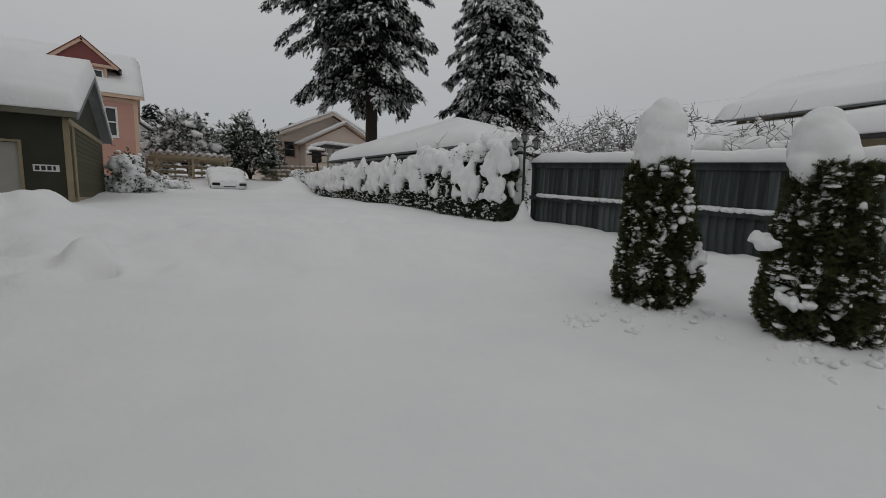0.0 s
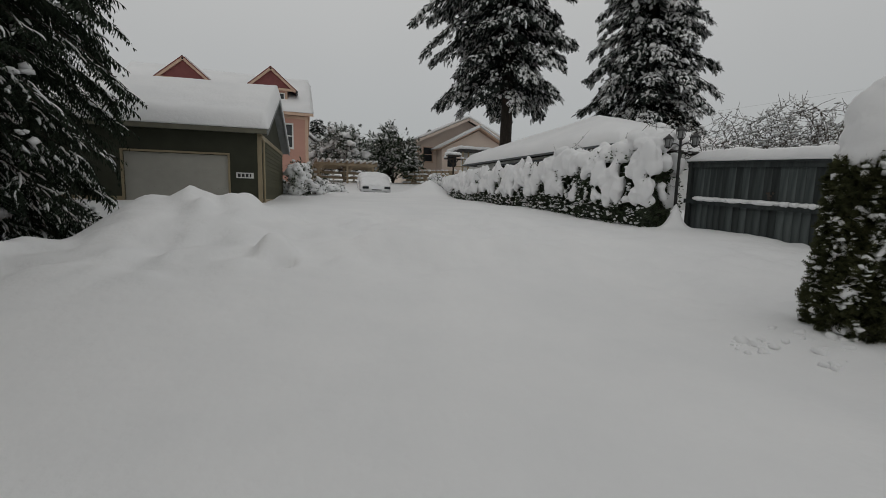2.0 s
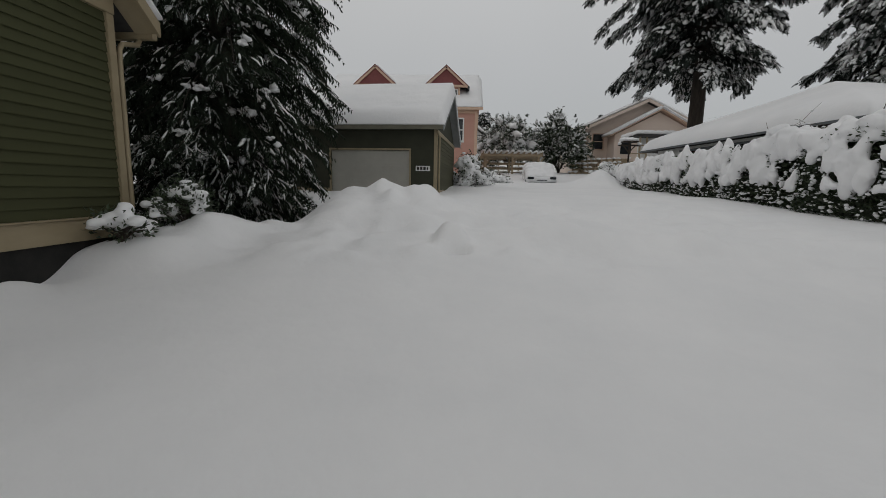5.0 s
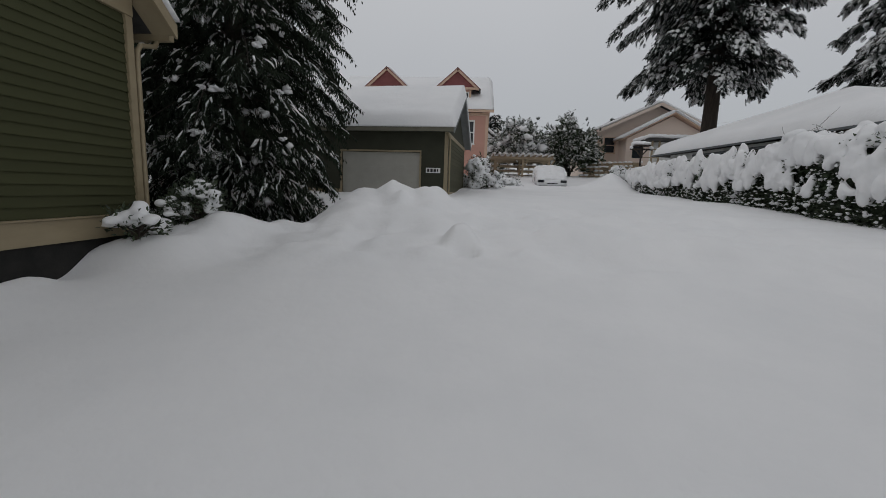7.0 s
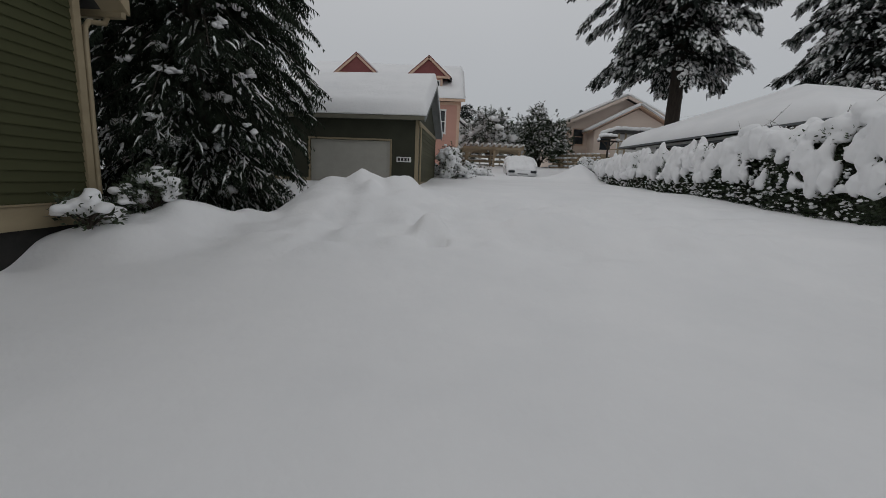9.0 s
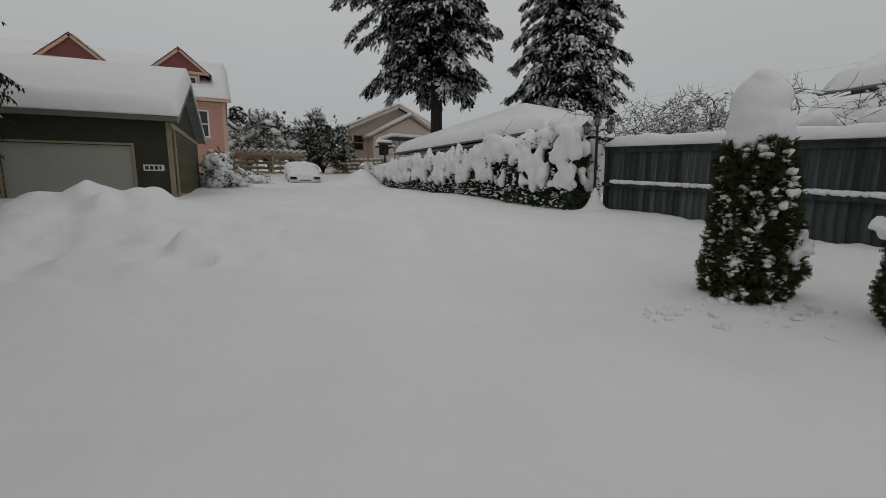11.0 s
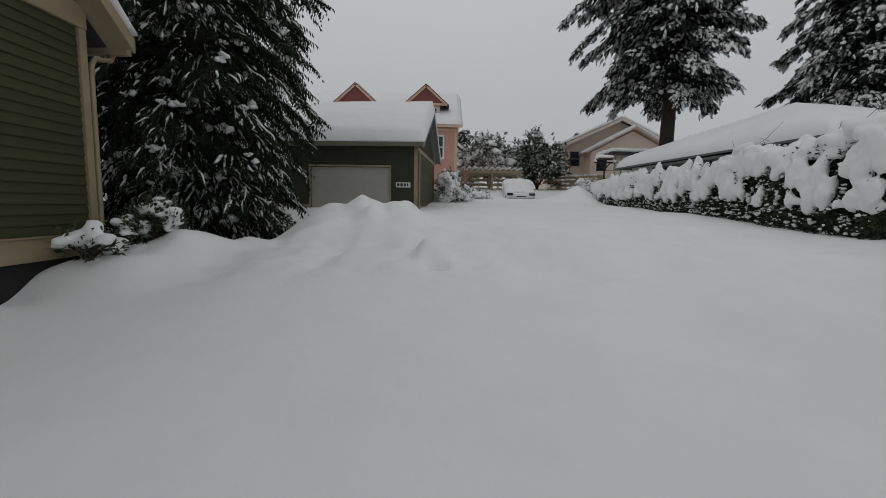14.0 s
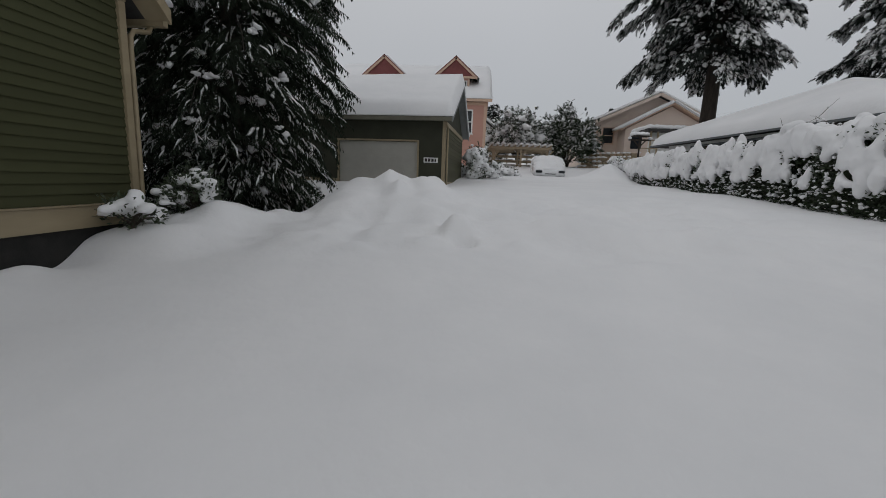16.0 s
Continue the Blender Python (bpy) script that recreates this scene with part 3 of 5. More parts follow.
def clap_side(z, depth):
    bm = bmesh.new()
    v = [bm.verts.new(p) for y in (0.125, depth) for p in ((0.0, y, z), (0.024, y, z - 0.004), (0.005, y, z + 0.147), (0.0, y, z + 0.147))]
    for q in ((0, 1, 2, 3), (7, 6, 5, 4), (0, 4, 5, 1), (1, 5, 6, 2), (2, 6, 7, 3), (3, 7, 4, 0)):
        bm.faces.new([v[i] for i in q])
    bmesh.ops.recalc_face_normals(bm, faces=bm.faces[:])
    return bm


garage()


# ---- salmon house with two dormers ----
def salmon_house():
    h = thing("house", 1.0, 29.4, 1.9, "salmon two-storey house with red dormers and snowy roof", "house")
    W, D, H = 10.5, 8.0, 4.75
    bm = pierced(bmesh.new(), "x", 0.0, 0.2, -W, 0.0, -0.5, H, [(-1.36, -0.96, 2.80, 4.20), (-5.6, -4.8, 2.80, 4.20)])
    part("wall", bm, PINK, h)
    box_part("wall", (-0.2, 0.0, 0.202, D, -0.5, H), PINK, h)
    box_part("wall", (-W, -W + 0.2, 0.202, D, -0.5, H), PINK, h)
    box_part("wall", (-W + 0.202, -0.202, D - 0.2, D, -0.5, H), PINK, h)
    part("gable_wall", prism([(0.0, H), (D, H), (D / 2, H + 2.6)], -0.2, 0.0, "x"), PINK, h)
    window(h, -1.36, -0.96, 2.80, 4.20, 0.02, WHITE, "sash window with white frame")
    window(h, -5.6, -4.8, 2.80, 4.20, 0.02, WHITE, "sash window with white frame")
    box_part("corner_board", (-0.16, 0.03, -0.03, 0.0, -0.4, H), PEACH, h)
    box_part("frieze", (-W, 0.03, -0.035, 0.0, H - 0.18, H + 0.02), PEACH, h)
    for y_e, y_r in ((-0.35, D / 2), (D + 0.35, D / 2)):
        part("roof", prism([(y_r, H + 2.75), (y_r, H + 2.9), (y_e, H + 0.17), (y_e, H)], -W - 0.3, 0.35, "x"), PEACH, h)
    gable_snow("roof_snow", -W - 0.3, 0.36, [(-0.36, H + 0.18), (D / 2, H + 2.9), (D + 0.36, H + 0.18)], 0.4, h, 21.0, 0.22, 0.35, xedge=0.10)
    for cx in (-6.95, -2.15):
        d = part("dormer", prism([(cx - 0.95, H + 0.35), (cx + 0.95, H + 0.35), (cx + 0.95, H + 1.66), (cx, H + 2.55), (cx - 0.95, H + 1.66)], 0.45, 3.4), PINK, h, "salmon dormer with brick-red gable")
        part("gable_panel", prism([(cx - 1.22, H + 1.72), (cx + 1.22, H + 1.72), (cx, H + 2.78)], 0.33, 0.448), RED, d, "brick-red shingled gable")
        box_part("gable_trim", (cx - 1.34, cx + 1.34, 0.28, 0.446, H + 1.58, H + 1.716), PEACH, d)
        for k in (-0.95, 0.83):
            box_part("corner_board", (cx + k, cx + k + 0.12, 0.40, 0.448, H + 0.4, H + 1.578), PEACH, d)
        for k in (-1, 1):
            bm = bmesh.new()
            bar(bm, (cx + k * 1.46, 0.27, H + 1.56), (cx - k * 0.02, 0.27, H + 2.86), 0.10, 0.15)
            part("rake_board", bm, PEACH, d)
            bm = bmesh.new()
            bar(bm, (cx + k * 1.50, 1.7, H + 1.63), (cx - k * 0.02, 1.7, H + 2.97), 3.0, 0.05)
            part("dormer_roof", bm, RED, d)
            bm = bmesh.new()
            bar(bm, (cx + k * 1.34, 2.0, H + 1.86), (cx, 2.0, H + 3.06), 2.4, 0.13)
            part("dormer_snow", bm, SNOW, d)
            bm = bmesh.new()
            rod(bm, (cx + k * 1.52, 0.22, H + 1.56), (cx + k * 1.52, 3.0, H + 1.56), 0.07, 0.07, 8)
            part("gutter", bm, BLACK, d, "dark gutter")
        fr = box_part("window", (cx + 0.30, cx + 0.80, 0.41, 0.449, H + 0.56, H + 1.46), WHITE, d, "small sash window with white frame")
        box_part("pane", (cx + 0.37, cx + 0.73, 0.395, 0.408, H + 0.63, H + 1.39), GLASS, fr)


salmon_house()


# ---- beige house beyond the lane ----
def beige_house():
    h = thing("house", 11.8, 44.2, 4.2, "beige gabled house with porch and snow on its roofs", "house")
    W, H, rz = 12.6, 3.35, 6.25
    part("wall", pierced(bmesh.new(), "x", 0.0, 0.2, 0.3, W, -1.2, H, [(1.45, 2.45, 1.55, 3.0)]), BEIGE, h)
    part("gable_wall", prism([(0.3, H), (W, H), (W / 2 + 0.1, rz - 0.15)], 0.0, 0.2), BEIGE, h)
    box_part("side_wall", (0.3, 0.5, 0.2, 9.0, -1.2, H), BEIGE, h)
    box_part("back_wall", (0.5, W, 8.8, 9.0, -1.2, H), BEIGE, h)
    window(h, 1.45, 2.45, 1.55, 3.0, 0.03, PEACH, "dark sash window")
    box_part("shutter", (0.75, 0.95, -0.03, 0.0, 1.5, 3.0), PEACH, h)
    m = W / 2 + 0.1
    for s in (-1, 1):
        bm = bmesh.new()
        bar(bm, (m + s * 7.0, 4.0, H - 0.35), (m, 4.0, rz), 9.2, 0.16)
        part("roof", bm, ROOFDARK, h)
        bm = bmesh.new()
        bar(bm, (m + s * 7.0, -0.66, H - 0.38), (m, -0.66, rz - 0.03), 0.10, 0.28)
        part("rake_board", bm, BEIGE, h, "grey-beige rake board")
        bm = bmesh.new()
        for v in bar(bm, (m + s * 6.95, 4.05, H - 0.08), (m, 4.05, rz + 0.26), 9.25, 0.34):
            v.co.z += 0.0
        bmesh.ops.bevel(bm, geom=bm.edges[:], offset=0.12, segments=3, affect="EDGES")
        part("roof_snow", bm, SNOW, h, "thick snow", True)
    # the gabled bay in front
    box_part("bay", (2.9, 11.0, -2.0, -0.004, -1.2, 2.72), BEIGE, h)
    part("bay_gable", prism([(2.9, 2.722), (11.0, 2.722), (6.95, 4.85)], -2.0, -0.004), BEIGE, h)
    for s in (-1, 1):
        bm = bmesh.new()
        bar(bm, (6.95 + s * 4.6, -1.2, 2.60), (6.95, -1.2, 5.06), 2.6, 0.12)
        part("roof", bm, PEACH, h)
        bm = bmesh.new()
        bar(bm, (6.95 + s * 4.7, -1.25, 2.74), (6.95, -1.25, 5.28), 2.7, 0.26)
        bmesh.ops.bevel(bm, geom=bm.edges[:], offset=0.10, segments=3, affect="EDGES")
        part("roof_snow", bm, SNOW, h, "", True)
    box_part("pane", (3.5, 4.5, -2.03, -2.004, 0.9, 2.3), GLASS, h)


beige_house()


def retaining_wall():
    w = thing("retaining_wall", 10.2, 40.6, 2.9, "tan concrete block retaining wall with snow on its steps", "wall")
    r = np.random.default_rng(12)
    me = None
    for row in range(4):
        for i in range(9):
            x = i * 0.62 + (0.31 if row % 2 else 0) + 0.05 * row
            if x > 5.6 - 0.1 * row:
                continue
            if me is None:
                bm = bmesh.new()
                box(bm, 0, 0.56, 0, 0.4, 0, 0.34)
                bmesh.ops.bevel(bm, geom=bm.edges[:], offset=0.03, segments=1, affect="EDGES")
                me = bpy.data.meshes.new("block")
                bm.to_mesh(me)
                bm.free()
                me.materials.append(BLOCK)
            ob = new("block", me)
            ob.parent = w
            ob.location = (x, row * 0.28 - x * 0.12 + r.uniform(-0.03, 0.03), row * 0.38 + 0.03 * i)
    c = np.array([(x, row * 0.28 - x * 0.12 + 0.12, row * 0.38 + 0.36 + 0.05 * x) for row in range(4) for x in np.arange(0.1, 5.6, 0.45)])
    c = c[r.random(len(c)) < 0.85]
    part("snow_cap", blobs(c, r.uniform(0.8, 1.2, (len(c), 1)) * np.array([(0.26, 0.18, 0.10)]), r, 2), SNOW, w, "white snow", True)


retaining_wall()


# ---- pale grey house behind the hedge, hip roof ----
def hip_sheet(name, x0, x1, y0, y1, zfun, step, mat, parent, label, thick):
    nx, ny = int((x1 - x0) / step), int((y1 - y0) / step)
    v, f = [], []
    for j in range(ny + 1):
        for i in range(nx + 1):
            x, y = x0 + (x1 - x0) * i / nx, y0 + (y1 - y0) * j / ny
            v.append((x, y, zfun(x, y) + thick(x, y)))
    low = len(v)
    for j in range(ny + 1):
        for i in range(nx + 1):
            x, y = x0 + (x1 - x0) * i / nx, y0 + (y1 - y0) * j / ny
            v.append((x, y, zfun(x, y)))
    w = nx + 1
    for j in range(ny):
        for i in range(nx):
            a = j * w + i
            f += [(a, a + 1, a + w + 1, a + w), (low + a, low + a + w, low + a + w + 1, low + a + 1)]
    for j in range(ny):
        a, b = j * w, j * w + nx
        f += [(a, a + w, low + a + w, low + a), (b, low + b, low + b + w, b + w)]
    for i in range(nx):
        a, b = i, ny * w + i
        f += [(a, low + a, low + a + 1, a + 1), (b, b + 1, low + b + 1, low + b)]
    return part(name, (v, f), mat, parent, label, True)


def hedge_house():
    h = thing("house", 11.43, 12.08, 1.4, "low pale grey house with a deep snow-covered hip roof", "house", turn=6.5)
    L, Wd = 12.7, 11.6
    bm = pierced(bmesh.new(), "y", 0.32, 0.2, 1.5, L - 1.2, -0.6, 2.25, [(3.0, 9.6, 0.9, 2.05)])
    part("wall", bm, GREYWALL, h)
    box_part("wall", (0.522, Wd - 0.6, L - 1.4, L - 1.2, -0.6, 2.25), GREYWALL, h)
    box_part("wall", (0.522, Wd - 0.6, 1.5, 1.7, -0.6, 2.25), GREYWALL, h)
    box_part("wall", (Wd - 0.8, Wd - 0.6, 1.702, L - 1.402, -0.6, 2.25), GREYWALL, h)
    bm = bmesh.new()
    for y in (3.0, 4.6, 6.2, 7.9, 9.52):
        box(bm, 0.28, 0.44, y, y + 0.08, 0.9, 2.05)
    box(bm, 0.28, 0.44, 2.95, 9.65, 2.05, 2.13)
    box(bm, 0.24, 0.44, 2.95, 9.65, 0.84, 0.9)
    fr = part("window", bm, FASCIA, h, "long dark window band")
    for y in (3.08, 4.68, 6.28, 7.98):
        box_part("pane", (0.38, 0.40, y, y + (1.52 if y < 7.9 else 1.54), 0.9, 2.05), GLASS, fr)
    box_part("blind", (0.405, 0.42, 8.9, 9.5, 0.92, 2.0), GREYWALL, fr)

    def z(x, y):
        return 2.32 + max(0.0, min(0.41 * x, 0.41 * (Wd - x), 0.345 * (y - 0.9), 0.345 * (L - y)))

    def t(x, y):
        d = min(x, Wd - x, y - 0.9, L - y)
        k = min(1, max(0, d / 0.5))
        return 0.04 + 0.46 * math.sqrt(max(0, 1 - (1 - k) ** 2)) + 0.05 * noise.noise((x * 0.5, y * 0.5, 2)) * k
    hip_sheet("roof", 0, Wd, 0.9, L, lambda x, y: z(x, y) - 0.07, 0.5, ROOFDARK, h, "", lambda x, y: 0.06)
    hip_sheet("roof_snow", -0.03, Wd + 0.03, 0.87, L + 0.03, z, 0.17, SNOW, h, "deep smooth snow", t)
    box_part("fascia", (-0.06, -0.02, 0.88, L + 0.02, 2.255, 2.335), FASCIA, h, "blue-grey eave board")
    box_part("fascia", (-0.02, Wd, L + 0.002, L + 0.04, 2.255, 2.335), FASCIA, h)


hedge_house()


# ---- tan house behind the fence ----
def tan_house():
    h = thing("house", 13.0, 6.0, 0.9, "tan house with stepped snow-covered roofs behind the fence", "house")
    bm = pierced(bmesh.new(), "y", 0.3, 0.2, -16.0, -0.9, -0.6, 2.10, [(-5.9, -3.4, 1.35, 1.72)])
    part("wall", bm, TAN, h)
    box_part("wall", (0.502, 9.0, -1.1, -0.9, -0.6, 2.10), TAN, h)
    box_part("pane", (0.42, 0.44, -5.9, -3.4, 1.35, 1.72), GLASS, h)
    part("porch_roof", prism([(-0.1, 2.02), (1.2, 2.34), (1.2, 2.46), (-0.1, 2.12)], -16.0, -0.6), ROOFDARK, h)
    part("upper_wall", prism([(1.2, 2.1), (1.45, 2.1), (1.45, 2.95), (1.2, 2.95)], -16.0, -0.95), TAN, h)
    part("roof", prism([(0.95, 2.905), (5.5, 4.455), (5.5, 4.5), (0.95, 2.945)], -16.0, -0.4), ROOFDARK, h)
    part("roof", prism([(10.0, 2.80), (5.5, 4.35), (5.5, 4.5), (10.0, 2.94)], -16.0, -0.4), ROOFDARK, h)
    box_part("fascia", (0.90, 0.945, -16.0, -0.4, 2.905, 2.95), FASCIA, h, "grey eave board")

    def shell(name, prof, th, seed):
        ob = gable_snow(name, 0.45, 16.0, [(p[0], p[1]) for p in prof], th, h, seed, 0.2, 0.4)
        ob.matrix_basis = Matrix(((0, 1, 0, 0), (-1, 0, 0, 0), (0, 0, 1, 0), (0, 0, 0, 1)))
    shell("porch_snow", [(-0.1, 2.13), (1.75, 2.60)], 0.44, 31.0)
    shell("roof_snow", [(0.92, 2.95), (5.5, 4.51), (10.0, 2.95)], 0.42, 37.0)


tan_house()


# ---- fence ----
FX = 8.9


def fence_top(y):
    return 2.0 + 0.0625 * y


def build_fence():
    fence = thing("fence", FX, 0, 0, "weathered blue-green board fence capped with snow", "fence")
    r = np.random.default_rng(5)
    boards = []
    for k in range(4):
        bm = bmesh.new()
        box(bm, -0.010, 0.012, 0, 0.1435 - 0.0008 * (k % 3), -0.9, 0.0)
        for e in bm.verts:
            if e.co.z > -0.5 and e.co.y > 0.05:
                e.co.z += 0.009
        me = bpy.data.meshes.new("board")
        bmesh.ops.bevel(bm, geom=[e for e in bm.edges if abs(e.verts[0].co.z - e.verts[1].co.z) > 0.5], offset=0.004, segments=1, affect="EDGES")
        for v in bm.verts:
            if v.co.z < -0.5:
                v.co.z = -1.9
        bm.to_mesh(me)
        bm.free()
        me.materials.append(FENCE)
        boards.append(me)
    for i in range(86):
        y = -4.5 + i * 0.144
        ob = new("board", boards[r.integers(4)])
        ob.parent = fence
        ob.location = (r.uniform(-0.004, 0.004), y, fence_top(y) - 0.03)
    for name, dz, h, d0, d1 in (("top_rail", -0.10, 0.14, -0.05, -0.012), ("rail", -0.92, 0.10, -0.10, -0.012), ("cap", 0.0, 0.035, -0.09, 0.05)):
        bm = bmesh.new()
        v = box(bm, d0, d1, -4.5, 7.86, 0, h)
        for p in v:
            p.co.z += fence_top(p.co.y) + dz - 0.02
        part(name, bm, FENCE, fence)
    for y in (-4.4, -2.0, 0.4, 2.8, 5.2, 7.72):
        bm = bmesh.new()
        box(bm, -0.085 if y > 7 else 0.014, 0.0 if y > 7 else 0.10, y, y + 0.09, -0.1, fence_top(y) + (0.16 if y > 7 else -0.03))
        if y > 7:
            for v in bm.verts:
                if v.co.z > 1:
                    v.co.x, v.co.y = -0.04 + (v.co.x + 0.04) * 0.2, y + 0.045 + (v.co.y - y - 0.045) * 0.2
            box(bm, -0.085, 0.0, y, y + 0.09, -0.1, fence_top(y) + 0.02)
        part("post", bm, FENCE, fence)
    # snow on the mid rail and along the top
    n = 150
    ys = np.linspace(-4.4, 7.6, n)
    part("rail_snow", blobs(np.stack([np.full(n, -0.065), ys, fence_top(ys) - 0.92 + 0.10], 1), np.stack([np.full(n, 0.05), np.full(n, 0.17), r.uniform(0.042, 0.056, n)], 1), r, 2, 0.06), SNOW, fence, "thin line of snow", True)
    v, f, ny, prof = [], [], 176, ((-0.10, 0.0), (-0.125, 0.10), (-0.10, 0.80), (-0.03, 1.0), (0.10, 1.03), (0.28, 0.9), (0.34, 0.5), (0.06, 0.0))
    for i in range(ny + 1):
        y = -4.5 + 12.34 * i / ny
        h = (0.23 + 0.07 * noise.noise((y * 0.8, 0, 1)) + 0.035 * noise.noise((y * 3.1, 0, 5))) * min(1, (i + 2) / 6, (ny - i + 2) / 6)
        e = 0.03 * noise.noise((y * 2.3, 4, 0))
        v += [(px + (e if px < 0 and pz > 0 else 0), y, fence_top(y) + 0.017 + pz * h + 0.012 * noise.noise((y * 6, px * 9, pz * 3)) * (pz > 0)) for px, pz in prof]
    m = len(prof)
    for i in range(ny):
        f += [(i * m + k, i * m + (k + 1) % m, (i + 1) * m + (k + 1) % m, (i + 1) * m + k) for k in range(m)]
    f += [tuple(range(m))[::-1], tuple(ny * m + k for k in range(m))]
    part("snow_cap", (v, f), SNOW, fence, "even band of white snow", True)


build_fence()


# ---- lamp post with three lanterns ----
def lantern(parent, x, y, z):
    bm = bmesh.new()
    rod(bm, (x, y, z - 0.03), (x, y, z), 0.05, 0.075, 6)
    for i in range(6):
        a = i * math.pi / 3
        rod(bm, (x + 0.07 * math.cos(a), y + 0.07 * math.sin(a), z), (x + 0.105 * math.cos(a), y + 0.105 * math.sin(a), z + 0.17), 0.008, 0.008, 4)
    rod(bm, (x, y, z + 0.17), (x, y, z + 0.20), 0.125, 0.115, 6)
    rod(bm, (x, y, z + 0.20), (x, y, z + 0.27), 0.105, 0.03, 6)
    rod(bm, (x, y, z + 0.27), (x, y, z + 0.30), 0.02, 0.015, 6)
    lan = part("lantern", bm, BLACK, parent, "black metal lantern with grey glass")
    bm = bmesh.new()
    rod(bm, (x, y, z + 0.002), (x, y, z + 0.168), 0.058, 0.09, 6)
    part("glass", bm, LAMPGLASS, lan)


def lamp_post():
    x, y = 8.62, 7.92
    z = 0.84
    p = thing("street_lamp", x, y, z, "black post lamp with three lanterns beside the fence", "lamp post")
    bm = bmesh.new()
    rod(bm, (0, 0, -0.2), (0, 0, 0.5), 0.055, 0.045, 10)
    rod(bm, (0, 0, 0.5), (0, 0, 2.18), 0.038, 0.030, 10)
    part("post", bm, BLACK, p)
    for dx, dy in ((-0.21, 0.14), (0.10, -0.30)):
        pts = [(np.array((dx * k, dy * k, 2.0 + 0.10 * math.sin(k * 3.1) - 0.05 * k)), 0.014) for k in np.linspace(0, 1, 8)]
        part("arm", limb_mesh(pts and [pts], 6), BLACK, p)
        lantern(p, dx, dy, 2.0)
    lantern(p, 0, 0, 2.19)


lamp_post()


# ---- hedge under snow ----
def hedge():
    h = thing("hedge", 8.6, 15.2, 0, "dark evergreen hedge almost buried in hanging snow", "hedge")
    r = np.random.default_rng(22)
    ox, oy = 8.6, 15.2
    y0, y1 = 8.25, 22.9
    n = 17000
    ys = y0 + (y1 - y0) * r.random(n)
    base = ground_z(8.0, ys)
    ht = 3.0 - base
    u = r.random(n) ** 1.25
    xs = 8.02 + 0.5 * r.random(n) ** 1.5 + 0.10 * np.sin(ys * 2.3) + 0.06 * np.sin(ys * 5.1 + 1)
    zs = base - 0.05 + u * (ht - 0.1)
    ways = np.stack([-0.8 + r.normal(0, 0.5, n), r.normal(0, 0.7, n), r.normal(0.1, 0.5, n)], 1)
    part("foliage", strew(leaf_blade(), np.stack([xs - ox, ys - oy, zs], 1), ways, r.uniform(0.06, 0.12, n), r, 1.0), LEAF, h, "dark green broad leaves", kind="stuff")
    bm = bmesh.new()
    for y in np.arange(y0 + 0.1, y1, 0.32):
        b = float(ground_z(8.4, y))
        rod(bm, (8.5 - ox + 0.1 * math.sin(9 * y), y - oy, b - 0.5), (8.55 - ox, y - oy + 0.2 * math.sin(5 * y), 2.6), 0.03, 0.012, 5)
    part("branchwork", bm, BARK, h, kind="stuff")
    # a dark heart, so that no light passes through
    bm = bmesh.new()
    v = box(bm, 8.45 - ox, 9.0 - ox, y0 - oy + 0.15, y1 - oy - 0.15, 0.4, 2.65)
    for p in v:
        if p.co.z < 1:
            p.co.z = float(ground_z(8.4, p.co.y + oy)) - 0.4
    bmesh.ops.subdivide_edges(bm, edges=bm.edges[:], cuts=6, use_grid_fill=True)
    for p in bm.verts:
        p.co += Vector((noise.noise(p.co * 2.0), 0, noise.noise(p.co * 2.0 + Vector((5, 0, 0))))) * 0.12
    part("core", bm, LEAF, h)
    # snow: a crest of big loaves, and lumps that slide down the face with dark gaps between them
    C, S = [], []
    y = y0
    while y < y1:
        w = r.uniform(0.14, 0.36)
        zt = 2.76 + 0.16 * math.sin(y * 1.7) + 0.10 * math.sin(y * 4.3 + 1) + r.uniform(-0.18, 0.16) + 0.18 * (y < 10.3) + 0.12 * (10.3 <= y < 11.6) - 0.08 * (11.6 <= y < 12.6) - 0.36 * (y >= 12.6)
        for dx in (8.2, 8.55, 8.9):
            C.append((dx + r.uniform(-0.08, 0.08), y, zt + r.uniform(-0.10, 0.06)))
            S.append((0.24, w * 0.8, r.uniform(0.12, 0.24)))
        y += w * 0.85
    for k in range(int((y1 - y0) * 50)):
        y = r.uniform(y0 - 0.1, y1)
        b = float(ground_z(8.0, y))
        u = 0.36 + 0.64 * r.random()
        gap = noise.noise((y * 1.1, u * 2.0, 4.0)) + 0.5 * noise.noise((y * 2.6, u * 3.4, 8.0))
        if gap < -0.12 + 1.0 * (0.62 - u):
            continue
        size = r.uniform(0.07, 0.165) * (0.65 + 0.5 * u)
        C.append((8.0 + 0.10 * math.sin(y * 2.3) + 0.20 * max(0, u - 0.5) - 0.04 + r.uniform(-0.06, 0.06), y + 0.12 * math.sin(7 * u), b + u * (2.75 - b)))
        S.append((size * 0.9, size * r.uniform(0.7, 1.4), size * r.uniform(1.0, 2.2)))
    for k in range(12):
        u = 0.25 + 0.75 * r.random()
        C.append((r.uniform(8.05, 8.9), y0 - 0.08 + r.uniform(-0.05, 0.08), 1.1 + u * 1.7))
        S.append((r.uniform(0.1, 0.2), 0.12, r.uniform(0.1, 0.26)))
    C, S = np.array(C), np.array(S)
    fused(part("snow_cover", blobs(C - np.array([(ox, oy, 0)]), S, r, 2, 0.30), SNOW, h, "thick hanging white snow"), 0.040, 3)
    n = 900
    xs = r.uniform(8.0, 9.1, n)
